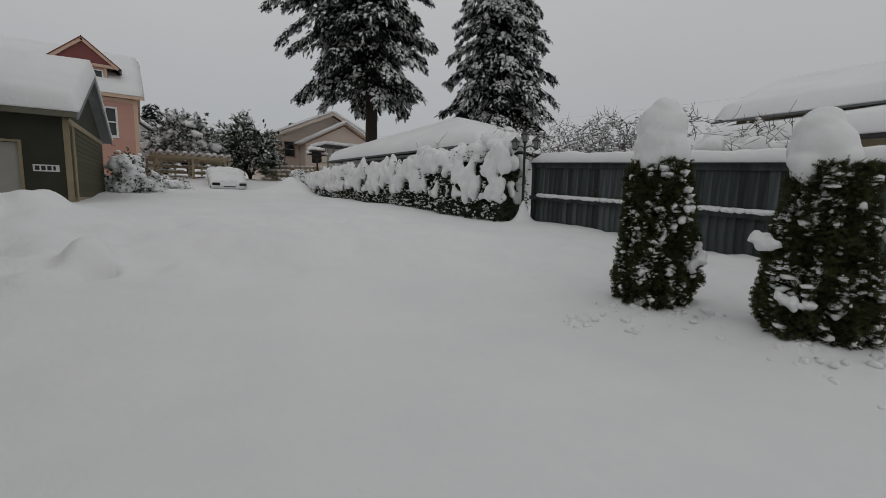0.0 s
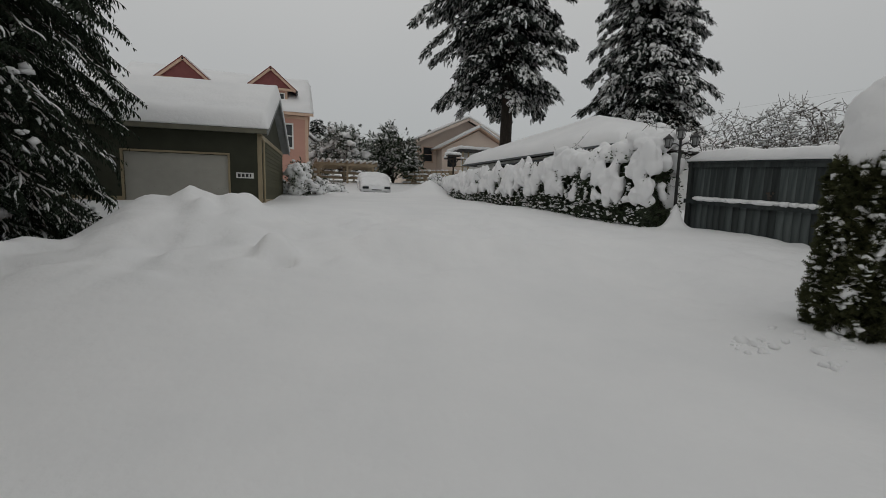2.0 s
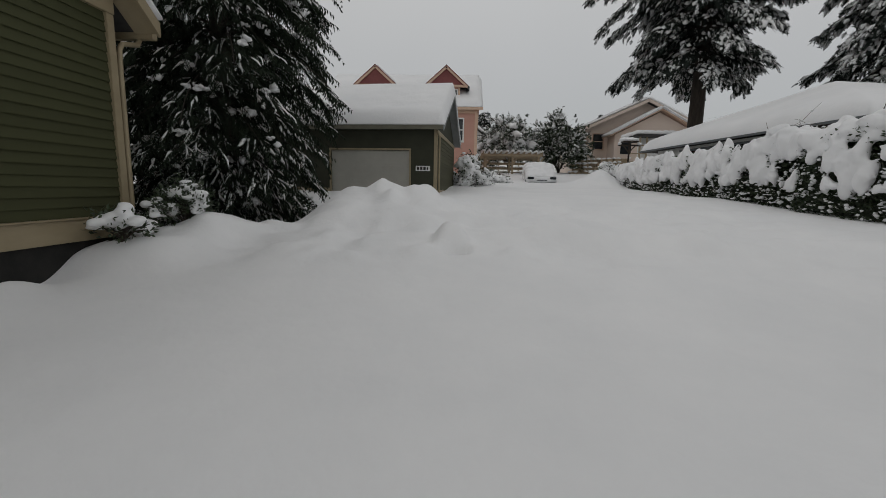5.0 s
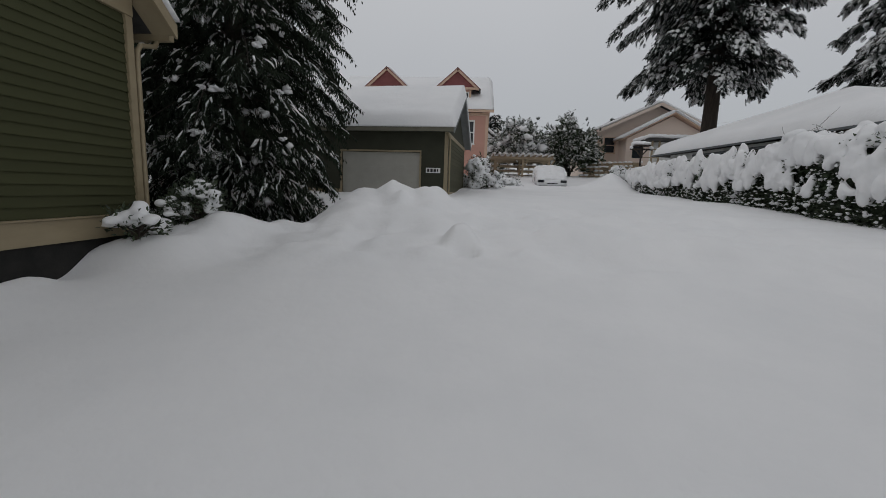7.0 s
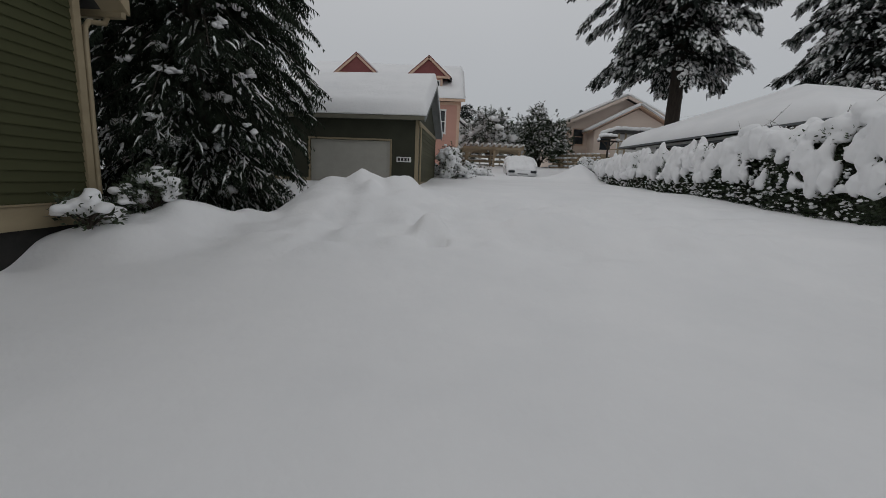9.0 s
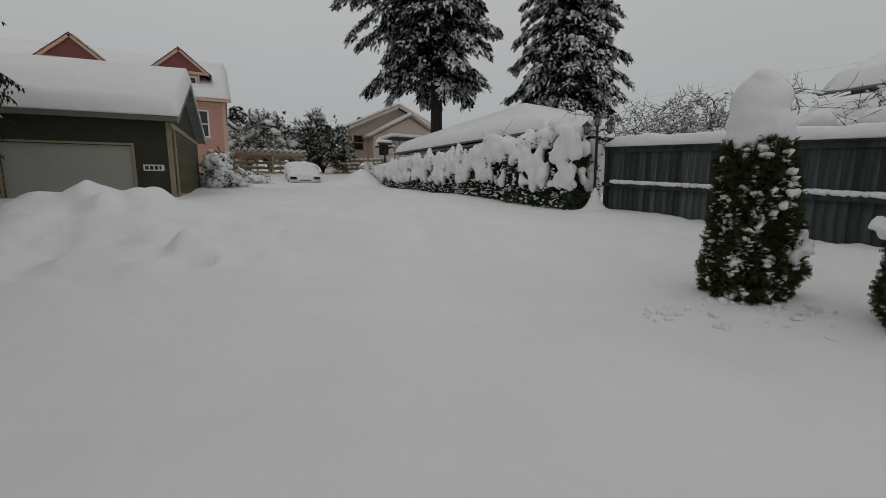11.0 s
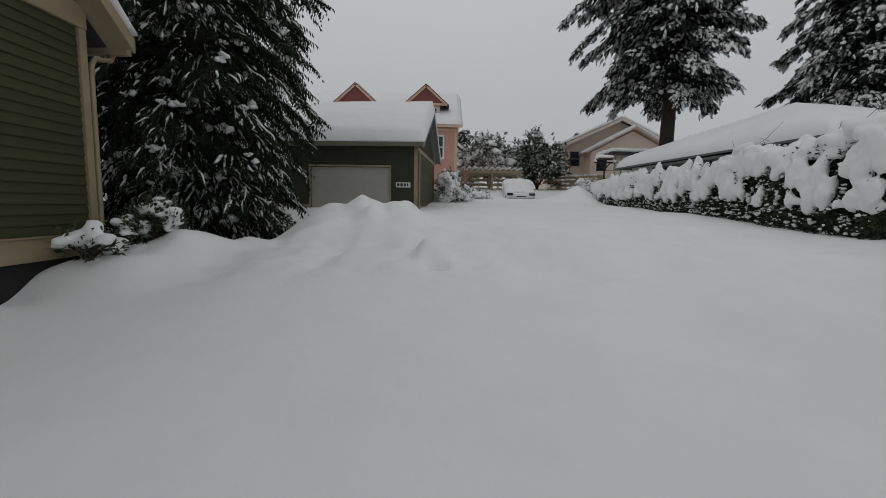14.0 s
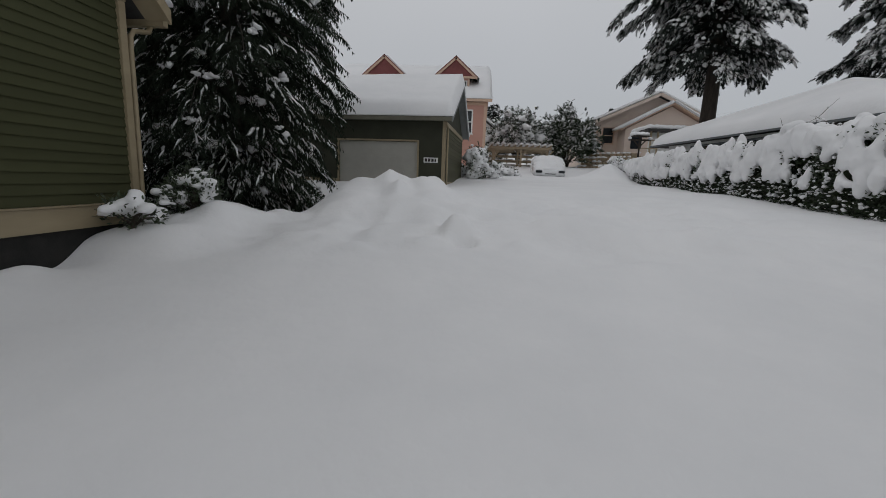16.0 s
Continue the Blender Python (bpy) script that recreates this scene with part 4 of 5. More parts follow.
    p = np.stack([xs - ox, y0 - oy + 0.12 * r.random(n) - 0.08, 0.9 + 1.8 * r.random(n)], 1)
    part("foliage", strew(leaf_blade(), p, np.stack([r.normal(0, 0.6, n), -0.8 + r.normal(0, 0.4, n), r.normal(0, 0.5, n)], 1), r.uniform(0.06, 0.12, n), r, 1.0), LEAF, h, kind="stuff")
    n = 1400
    ys = y0 + (y1 - y0) * r.random(n)
    base = ground_z(8.0, ys)
    c = np.stack([8.0 + 0.10 * np.sin(ys * 2.3) + r.uniform(-0.08, 0.10, n) - ox, ys - oy, base + 0.06 + r.random(n) ** 1.3 * (2.4 - base)], 1)
    part("snow_dusting", blobs(c, r.uniform(0.010, 0.045, (n, 1)) * np.stack([r.uniform(0.7, 1.3, n), r.uniform(0.8, 1.9, n), r.uniform(0.5, 1.1, n)], 1), r, 1, 0.5), SNOW, h, "small clumps of snow", True, "stuff")


hedge()


# ---- columnar arborvitae with snow hoods ----
def arborvitae(x, y, z, height, r_low, r_top, seed, cap, label):
    t = thing("arborvitae", x, y, z, label, "evergreen shrub", group="columnar evergreens")
    r = np.random.default_rng(seed)
    part("trunk", limb_mesh([[(np.array((0, 0, -0.2)), 0.06), (np.array((0.02, 0, height * 0.5)), 0.04), (np.array((0, 0, height)), 0.015)]], 7), BARK, t)
    n = int(16000 * height / 1.7)
    u = r.random(n)
    a = r.uniform(0, 6.283, n)

    def shape(u, a):
        prof = np.where(u < 0.18, 0.80 + 1.1 * u, 1.0 - (u - 0.18) * 0.25)
        return (r_low + (r_top - r_low) * u) * prof * (1 + 0.10 * np.sin(3 * a + 5 * u + seed) + 0.07 * np.sin(7 * a - 9 * u) + 0.05 * np.sin(11 * a + 17 * u) + 0.04 * np.sin(23 * u * height + 5 * a))
    rad = shape(u, a) * (0.80 + 0.22 * r.random(n) ** 0.5)
    p = np.stack([rad * np.cos(a), rad * np.sin(a), 0.03 + u * height], 1)
    w = np.stack([np.cos(a) * 0.8, np.sin(a) * 0.8, np.full(n, 0.15)], 1) + r.normal(0, 0.5, (n, 3))
    part("crown", lay(ARBOR_SPRAYS, p, frames_along(w, r, 1.2), r.uniform(0.05, 0.095, n)), ARBOR, t, "dense dark green scaly sprays", kind="stuff")
    # added solid filler; its darker green stands in for shade deep between the sprays
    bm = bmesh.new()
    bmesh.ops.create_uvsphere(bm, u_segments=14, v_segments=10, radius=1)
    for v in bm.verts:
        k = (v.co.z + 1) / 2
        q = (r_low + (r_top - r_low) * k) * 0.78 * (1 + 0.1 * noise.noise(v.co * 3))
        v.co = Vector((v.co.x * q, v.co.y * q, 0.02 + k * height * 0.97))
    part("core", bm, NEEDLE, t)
    # snow in shelves on the outer sprays, thick in some bands and nearly none in others
    n = 4600
    u, a = r.random(n), r.uniform(0, 6.283, n)
    keep = np.array([noise.noise((3 * math.cos(q), 3 * math.sin(q), 4.5 * v + seed)) + 0.5 * noise.noise((7 * math.cos(q), 7 * math.sin(q), 11 * v)) for q, v in zip(a, u)]) > 0.02
    u, a = u[keep], a[keep]
    rad = shape(u, a) * r.uniform(0.96, 1.05, len(u))
    c = np.stack([rad * np.cos(a), rad * np.sin(a), 0.06 + u * height * 0.97], 1)
    big = r.uniform(0.007, 0.021, (len(u), 1)) * np.where(r.random((len(u), 1)) < 0.08, 2.2, 1.0)
    part("snow_spatter", blobs(c, big * np.stack([r.uniform(0.9, 2.0, len(u)), r.uniform(0.9, 1.6, len(u)), r.uniform(0.5, 1.1, len(u))], 1), r, 1, 0.6), SNOW, t, "clumps of snow caught in the sprays", True, "stuff")
    for q in cap["lumps"]:
        c = np.array(q[:3]) * np.array((0.95, 0.95, 1.0)) + r.normal(0, 0.42 * q[3], (5, 3))
        fused(part("snow_lump", blobs(c, q[3] * r.uniform(0.4, 0.75, (5, 3)), r, 2, 0.3), SNOW, t), 0.02, 2)
    k, dy, dz = cap["fit"]
    C = [(q[0] * k, q[1] * k + dy, q[2] + dz) for q in cap["c"]]
    S = [(q[0] * k, q[1] * k, q[2]) for q in cap["s"]]
    z0, rr = C[0][2], S[0][0]
    for i in range(34):
        a, k = r.uniform(0, 6.283), r.uniform(-0.24, 0.12)
        q = rr * (0.90 - 0.5 * max(0.0, k)) * r.uniform(0.9, 1.03)
        C.append((q * math.cos(a), q * math.sin(a) + dy, z0 + k))
        S.append((r.uniform(0.03, 0.07),) * 2 + (r.uniform(0.05, 0.13),))
    fused(part("snow_hood", blobs(np.array(C), np.array(S), r, 3, 0.08), SNOW, t, "tall rounded hood of snow"), 0.024, 4)


arborvitae(5.40, 2.83, 0.22, 1.70, 0.45, 0.34, 3,
           {"fit": (0.88, 0.02, 0.0), "c": [(0.0, 0, 1.95), (0.0, 0.0, 2.12), (0.02, 0.02, 2.26), (-0.05, -0.20, 1.80), (0.03, -0.22, 1.68), (0.08, 0.16, 1.84), (-0.14, 0.0, 1.78), (-0.16, -0.24, 1.62), (-0.05, 0.28, 1.72)],
            "s": [(0.33, 0.33, 0.30), (0.30, 0.30, 0.28), (0.23, 0.23, 0.22), (0.20, 0.20, 0.24), (0.14, 0.14, 0.2), (0.22, 0.20, 0.22), (0.20, 0.22, 0.2), (0.09, 0.10, 0.16), (0.10, 0.12, 0.14)],
            "lumps": [(0.05, -0.48, 0.62, 0.12), (0.10, -0.45, 0.72, 0.10), (-0.32, 0.22, 0.25, 0.06), (-0.36, -0.16, 0.16, 0.08), (-0.28, -0.26, 0.9, 0.06), (-0.12, -0.38, 1.05, 0.06), (-0.1, -0.4, 1.22, 0.06)]},
           "dark green columnar evergreen with a tall snow hood")
arborvitae(5.40, 1.29, 0.22, 1.58, 0.44, 0.31, 6,
           {"fit": (0.92, 0.09, -0.03), "c": [(0.0, 0, 1.80), (0.0, 0.02, 1.93), (0.0, 0.02, 2.02), (-0.06, -0.15, 1.68), (0.06, -0.20, 1.62), (0.08, 0.08, 1.68), (-0.16, 0.02, 1.62), (-0.20, 0.0, 1.54), (-0.08, 0.10, 1.62)],
            "s": [(0.27, 0.28, 0.24), (0.22, 0.23, 0.20), (0.16, 0.17, 0.16), (0.18, 0.17, 0.22), (0.13, 0.13, 0.16), (0.17, 0.17, 0.18), (0.16, 0.16, 0.18), (0.09, 0.10, 0.12), (0.12, 0.12, 0.15)],
            "lumps": [(-0.28, 0.42, 0.92, 0.10), (-0.34, 0.34, 0.88, 0.07), (-0.44, 0.12, 0.38, 0.08), (-0.45, 0.02, 0.36, 0.06), (-0.2, -0.50, 1.02, 0.12)]},
           "wide dark green columnar evergreen with a broad snow hood")


# ---- big conifers ----
def conifer(name, x, y, z, height, crown_from, radius, seed, branches, per_branch, size, droop, lift, mat, sprays, snow, snow_share, trunk_r, label,
            hang=0.6, power=0.75, loads=0.0, load_size=0.2, waist=1.0, dense_to=99.0, snow_grow=1.0, spread=0.22, lean=(0.0, 0.0), level=1, cluster=1, low_snow=1.0):
    """Boughs that arch out and sag; sprays set along them; snow along the spines of some sprays and in pillows on the boughs."""
    t = thing(name, x, y, z, label, "tree")
    r = np.random.default_rng(seed)
    part("trunk", limb_mesh([[(np.array((0.05 * math.sin(k * 3), 0.05 * math.cos(k * 4), -0.6 + k * (height + 0.4))), trunk_r * (1 - k) ** 0.8 + 0.02) for k in np.linspace(0, 1, 14)]], 12), BARK, t, "", True)
    P, W, S, Q, C, CS, limbs = [], [], [], [], [], [], []
    for b in range(branches):
        k = (b + r.random()) / branches
        zb = crown_from + (height - crown_from) * k
        prof = (1 - k) ** power * (0.55 + 0.45 * min(1, k / 0.10 + 0.35)) * (waist + (1 - waist) * min(1, k / 0.42))
        ln = radius * prof * r.uniform(0.58, 1.10) + 0.15
        a = b * 2.39996 + r.uniform(-0.4, 0.4)
        ln *= 1 + lean[0] * math.cos(a - lean[1])
        d = np.array((math.cos(a), math.sin(a), 0.0))
        side = np.array((-d[1], d[0], 0.0))
        bend, dr, li = r.uniform(-0.25, 0.25), droop * r.uniform(0.75, 1.3), lift * r.uniform(0.5, 1.5)

        def on(q):
            q = np.asarray(q, float)[..., None]
            return d * ln * q + side * bend * ln * q * q + np.array((0, 0, 1.0)) * (zb + li * ln * q - dr * ln * q ** 2.2)
        s = np.linspace(0, 1, 7)
        limbs.append([(p, max(0.008, 0.035 * ln / 3 * (1 - 0.85 * q))) for p, q in zip(on(s), s)])
        m = max(4, int(per_branch * (0.35 + ln / radius) * (1.0 if zb < dense_to else 0.35)))
        q = 0.12 + 0.88 * r.random(m) ** 0.75
        off = r.normal(0, 1, m) * spread * ln * (1.12 - 0.8 * q)
        base = on(q) + side * off[:, None]
        base[:, 2] -= np.abs(off) * 0.35 + r.random(m) * size * 0.3
        w = d * (0.7 + 0.5 * r.random(m))[:, None] + side * (np.sign(off) * r.uniform(0.05, 0.8, m))[:, None]
        w[:, 2] = -hang * r.uniform(0.3, 1.5, m) * (0.6 + 0.6 * q)
        P.append(base)
        W.append(w)
        S.append(size * r.uniform(0.6, 1.3, m))
        Q.append(q * r.uniform(0.1, 1.75))
        if loads:
            for q in r.uniform(0.35, 1.0, r.poisson(loads * (0.4 + ln / radius) * (1.0 if zb < dense_to else 0.35))):
                o, k2 = on(q) + side * r.normal(0, 0.14) * ln * (1.15 - 0.8 * q) + np.array((0, 0, 0.03)), load_size * r.uniform(0.4, 1.4)
                for _ in range(cluster):
                    C.append(o + r.normal(0, 0.75 * k2 * (cluster > 1), 3) * np.array((1, 1, 0.6)))
                    CS.append(k2 * r.uniform(0.4, 1.1) * np.array((r.uniform(0.8, 1.7), r.uniform(0.7, 1.2), r.uniform(0.6, 1.0))))
    P, W, S, Q = np.concatenate(P), np.concatenate(W), np.concatenate(S), np.concatenate(Q)
    axes = frames_along(W, r, 0.45)
    part("branchwork", limb_mesh(limbs, 4), BARK, t, kind="stuff")
    part("crown", lay(sprays, P, axes, S), mat, t, "drooping dark evergreen sprays", kind="stuff")
    pick = r.random(len(P)) < snow_share * (0.35 + 1.0 * Q) * np.where(P[:, 2] < 1.9, low_snow, 1.0)
    part("snow_dusting", lay(snow, P[pick] + np.array((0, 0, 0.01)), axes[pick], S[pick] * snow_grow * r.uniform(0.7, 1.15, int(pick.sum()))), SNOW, t, "snow lying along the sprays", True, "stuff")
    if C:
        part("snow_load", blobs(np.array(C), np.array(CS), r, level, 0.45), SNOW, t, "snow lodged on the branches", True, "stuff")
    return t


conifer("cedar_tree", -5.65, 10.35, 0.5, 13.5, 0.05, 3.4, 41, 330, 66, 0.40, 0.60, 0.22, NEEDLE, CEDAR_SPRAYS, CEDAR_SNOW, 0.28, 0.28,
        "tall dark cedar with drooping sprays dusted with snow", hang=0.6, power=0.5, loads=1.0, load_size=0.085, waist=0.56, dense_to=8.5, spread=0.20, cluster=5, low_snow=3.0, snow_grow=0.78)
conifer("cedar_tree", -8.6, 11.6, 0.5, 11.0, 0.15, 2.9, 45, 110, 34, 0.55, 0.6, 0.2, NEEDLE, CEDAR_SPRAYS, CEDAR_SNOW, 0.2, 0.24,
        "dark cedar behind the green house with little snow", hang=0.7, power=0.5, loads=0.4, load_size=0.09, dense_to=7.0)
conifer("fir_tree", 15.0, 28.8, 3.0, 30.0, 6.3, 5.8, 43, 180, 210, 0.52, 0.50, 0.16, FIR, FIR_SPRAYS, FIR_SNOW, 0.46, 0.46,
        "tall old fir with hanging snow-laden branches", hang=1.0, power=0.34, loads=5.0, load_size=0.15, dense_to=16.5, spread=0.19, lean=(0.24, 2.66))
conifer("fir_tree", 22.6, 23.3, 3.0, 21.0, 2.8, 4.3, 47, 185, 150, 0.48, 0.55, 0.14, FIR, FIR_SPRAYS, FIR_SNOW, 0.58, 0.36,
        "dense conical fir loaded with snow", hang=0.8, power=0.50, loads=5.0, load_size=0.14, dense_to=13.5, spread=0.19)
for x, y, z, h, s in ((3.2, 62.0, 3.5, 9.0, 51), (21.0, 66.0, 3.5, 9.5, 53)):
    conifer("fir_tree", x, y, z, h, 0.8, 2.2, s, 60, 24, 0.8, 0.4, 0.05, FIR, FIR_SPRAYS, FIR_SNOW, 0.5, 0.2, "distant snowy fir tree", hang=0.4, power=0.8)


# ---- small trees and shrubs ----
def shrub(name, x, y, z, rx, rz, seed, label, leaves, snow, leaf=0.10, lump=0.16, trunk=0.0, mat=LEAF, ry=None, voxel=0.05, template=None, drape=1.0, ridges=0.0):
    t = thing(name, x, y, z, label, "tree" if "tree" in name else "shrub")
    r = np.random.default_rng(seed)
    ry = ry or rx
    limbs = []
    tips = []
    for i in range(26):
        a, e = r.uniform(0, 6.283), r.uniform(0.15, 1.4)
        tip = np.array((rx * math.cos(a) * math.cos(e), ry * math.sin(a) * math.cos(e), trunk + rz * (0.25 + 0.75 * math.sin(e)))) * r.uniform(0.75, 1.05)
        mid = tip * 0.5 + np.array((0, 0, 0.12 * rz))
        w = 0.012 + 0.03 * trunk
        limbs.append([(np.array((0.0, 0, -0.3)), w * 1.6), (np.array((0, 0, trunk * 0.8)) + mid * 0.2, w * 1.2), (mid, w), (tip, 0.006)])
        tips.append(tip)
    part("branchwork", limb_mesh(limbs, 5), BARK, t, kind="stuff")
    tips = np.array(tips)
    k = r.integers(len(tips), size=leaves)
    p = tips[k] * r.uniform(0.35, 1.0, (leaves, 1)) ** 0.5 + r.normal(0, 0.16 * rx, (leaves, 3))
    p[:, 2] = np.maximum(p[:, 2], trunk * 0.6)
    w = p / (np.linalg.norm(p, axis=1, keepdims=True) + 1e-6) + r.normal(0, 0.6, (leaves, 3)) - np.array((0, 0, 0.3))
    axes, sizes = frames_along(w, r, 0.9), leaf * r.uniform(0.7, 1.3, leaves)
    part("crown", lay([template or leaf_blade()], p, axes, sizes), mat, t, "dark evergreen leaves", kind="stuff")
    if template:
        pick = (r.random(leaves) < ridges) & (p[:, 2] > 0.3 * rz)
        part("snow_dusting", lay(FIR_SNOW, p[pick] + np.array((0, 0, 0.03)), axes[pick], sizes[pick] * r.uniform(0.6, 1.1, int(pick.sum()))), SNOW, t, "snow lying along the sprays", True, "stuff")
    k = r.integers(len(tips), size=snow)
    c = tips[k] * r.uniform(0.6, 1.04, (snow, 1)) + r.normal(0, 0.10 * rx, (snow, 3))
    c[:, 2] = np.maximum(c[:, 2] + lump * 0.3, trunk * 0.6)
    s = lump * r.uniform(0.5, 1.4, (snow, 1)) * np.stack([r.uniform(0.9, 1.4, snow), r.uniform(0.9, 1.4, snow), drape * r.uniform(0.5, 0.9, snow)], 1)
    ob = part("snow_cover", blobs(c, s, r, 2, 0.25), SNOW, t, "heavy clumps of snow", True)
    if voxel:
        fused(ob, voxel, 2)
    return t


shrub("shrub", 0.45, 21.4, 1.35, 0.95, 1.65, 61, "rounded evergreen shrub buried in snow beside the garage", 3000, 340, 0.12, 0.125, drape=1.2)
shrub("small_tree", 4.5, 40.2, 3.0, 2.6, 3.9, 62, "small evergreen tree bowed under thick snow", 3600, 420, 0.50, 0.23, trunk=0.6, voxel=0.07, template=FIR_SPRAYS[0], drape=1.5, ridges=0.9)
shrub("small_tree", 9.3, 41.3, 3.1, 2.6, 4.9, 63, "dark small evergreen tree with snow on its boughs", 5200, 340, 0.50, 0.18, trunk=0.15, voxel=0.07, template=FIR_SPRAYS[1], drape=1.1, ridges=0.6)
shrub("shrub", 7.9, 23.9, 1.95, 0.7, 1.0, 64, "snowy shrub at the end of the hedge", 900, 70, 0.10, 0.13)
shrub("shrub", 1.6, 24.5, 1.75, 1.1, 0.55, 65, "low shrub half buried in snow", 700, 90, 0.10, 0.13)
for i, (x, y, rx, rz, n, sn, lu) in enumerate(((-4.72, 6.05, 0.40, 0.45, 420, 14, 0.11), (-4.55, 7.15, 0.50, 0.66, 1300, 30, 0.075), (-4.95, 7.7, 0.55, 0.95, 1500, 34, 0.08))):
    shrub("shrub", x, y, float(ground_z(x, y)) - 0.02, rx, rz, 70 + i, "low dark evergreen shrub with pillows of snow on its leaves", n, int(sn * 1.5), 0.08, lu, voxel=0.028)


# ---- bare brambles behind the fence ----
def bramble(x, y, z, spread, height, count, seed, label):
    t = thing("bramble", x, y, z, label, "bare shrub")
    r = np.random.default_rng(seed)
    paths, C = [], []
    for i in range(count):
        s0 = np.array((r.uniform(-0.5, 0.5), r.uniform(-spread, spread), 0.0))
        a = r.uniform(-1, 1)
        reach = r.uniform(0.6, 2.1) * min(1.0, spread / 1.3) * (1 if r.random() < 0.5 else -1)
        h = height * r.uniform(0.65, 1.05)
        pts = []
        for q in np.linspace(0, 1, 9):
            p = s0 + np.array((a * 0.35 * q, reach * q ** 1.5, h * (1 - (1 - min(1, q * 1.5)) ** 2) - (0.5 * max(0, q - 0.6)) * h * 0.6)) + r.normal(0, 0.009, 3)
            pts.append((p, 0.009 * (1 - 0.7 * q)))
            if q > 0.25:
                C.append(p + np.array((0, 0, 0.02)))
            if q > 0.3:
                for _ in range(2):
                    e = p + r.normal(0, 0.14, 3) + np.array((0, 0, 0.05))
                    paths.append([(p, 0.006), ((p + e) / 2 + r.normal(0, 0.02, 3), 0.005), (e, 0.003)])
                    if r.random() < 0.8:
                        C.append((p + e) / 2 + np.array((0, 0, 0.012)))
        paths.append(pts)
    part("growth", limb_mesh(paths, 4), TWIG, t, "thin brown arching canes", kind="stuff")
    C = np.array(C)
    part("snow_dusting", blobs(C, r.uniform(0.010, 0.036, (len(C), 1)) * np.array([(1.1, 1.8, 0.8)]), r, 1, 0.4), SNOW, t, "snow lying along the canes", True, "stuff")


bramble(10.3, 7.0, 1.1, 1.7, 2.5, 80, 81, "tangle of bare arching canes dusted with snow")
bramble(10.0, 5.2, 1.0, 0.9, 2.0, 14, 82, "bare twiggy shrub dusted with snow behind the fence")
bramble(9.9, 3.5, 0.9, 0.5, 2.1, 8, 83, "bare twiggy shrub with dry seed heads and snow")
bramble(8.9, 10.2, 1.2, 1.2, 2.2, 14, 84, "bare twigs rising from the snowy hedge")


def snow_bush(x, y, z, n, spread, seed, top):
    t = thing("shrub", x, y, z, "shrub behind the fence wholly covered with snow", "shrub")
    r = np.random.default_rng(seed)
    c = np.stack([r.uniform(-0.5, 0.5, n), r.uniform(-spread, spread, n), top * r.uniform(0.2, 1.0, n)], 1)
    fused(part("snow_cover", blobs(c, r.uniform(0.16, 0.32, (n, 1)) * np.array([(1, 1.1, 0.8)]), r, 2, 0.25), SNOW, t, "lumpy white snow"), 0.05, 2)
    m = 160
    p = np.stack([r.uniform(-0.75, -0.3, m), r.uniform(-spread, spread, m), top * r.uniform(0.4, 1.15, m)], 1)
    part("twig_growth", limb_mesh([[(q, 0.006), (q + r.normal(0, 0.07, 3), 0.005), (q + r.normal(0, 0.12, 3) + np.array((-0.06, 0, 0.06)), 0.003)] for q in p], 4), TWIG, t, kind="stuff")


snow_bush(10.05, 5.1, 1.1, 60, 0.9, 91, 1.5)
snow_bush(10.05, 3.3, 1.0, 90, 1.2, 92, 1.66)


# ---- pergola and slatted screen ----
def pergola():
    x, y = 1.75, 36.0
    z = float(ground_z(4, y)) - 0.3
    p = thing("pergola", x, y, z, "weathered tan timber pergola with snow on its beams", "pergola")
    for px in (0.25, 2.45, 4.6):
        for py in (0.0, 2.4):
            box_part("post", (px, px + 0.16, py, py + 0.16, -0.2, 1.72), TIMBER, p)
            bm = bmesh.new()
            bar(bm, (px + 0.16, py + 0.08, 1.15), (px + 0.55, py + 0.08, 1.68), 0.08, 0.10)
            part("brace", bm, TIMBER, p)
    for py in (-0.05, 2.5):
        box_part("beam", (-0.1, 5.0, py, py + 0.10, 1.722, 1.92), TIMBER, p)
    r = np.random.default_rng(13)
    C, S = [], []
    for i in range(11):
        px = 0.05 + i * 0.48
        box_part("rafter", (px, px + 0.07, -0.5, 3.1, 1.922, 2.06), TIMBER, p)
        for q in np.arange(-0.4, 3.1, 0.3):
            C.append((px + 0.03, q, 2.12))
            S.append((0.10, 0.2, 0.10))
    part("snow_cap", blobs(np.array(C), np.array(S), r, 1, 0.2), SNOW, p, "snow on the rafters", True)
    f = thing("screen_fence", x, y + 3.0, z, "tan slatted garden screen with snow on each slat", "fence")
    for i in range(4):
        box_part("slat", (-0.2, 5.2, 0.0, 0.10, 0.35 + i * 0.42, 0.56 + i * 0.42), TIMBER, f)
        c = np.array([(q, 0.0, 0.60 + i * 0.42) for q in np.arange(-0.1, 5.2, 0.22) if r.random() < 0.8])
        part("snow", blobs(c, np.full((len(c), 3), (0.16, 0.09, 0.06)), r, 1, 0.25), SNOW, f, "", True, "stuff")
    for px in (-0.2, 1.6, 3.4, 5.1):
        box_part("post", (px, px + 0.12, 0.101, 0.22, -0.2, 2.0), TIMBER, f)


pergola()


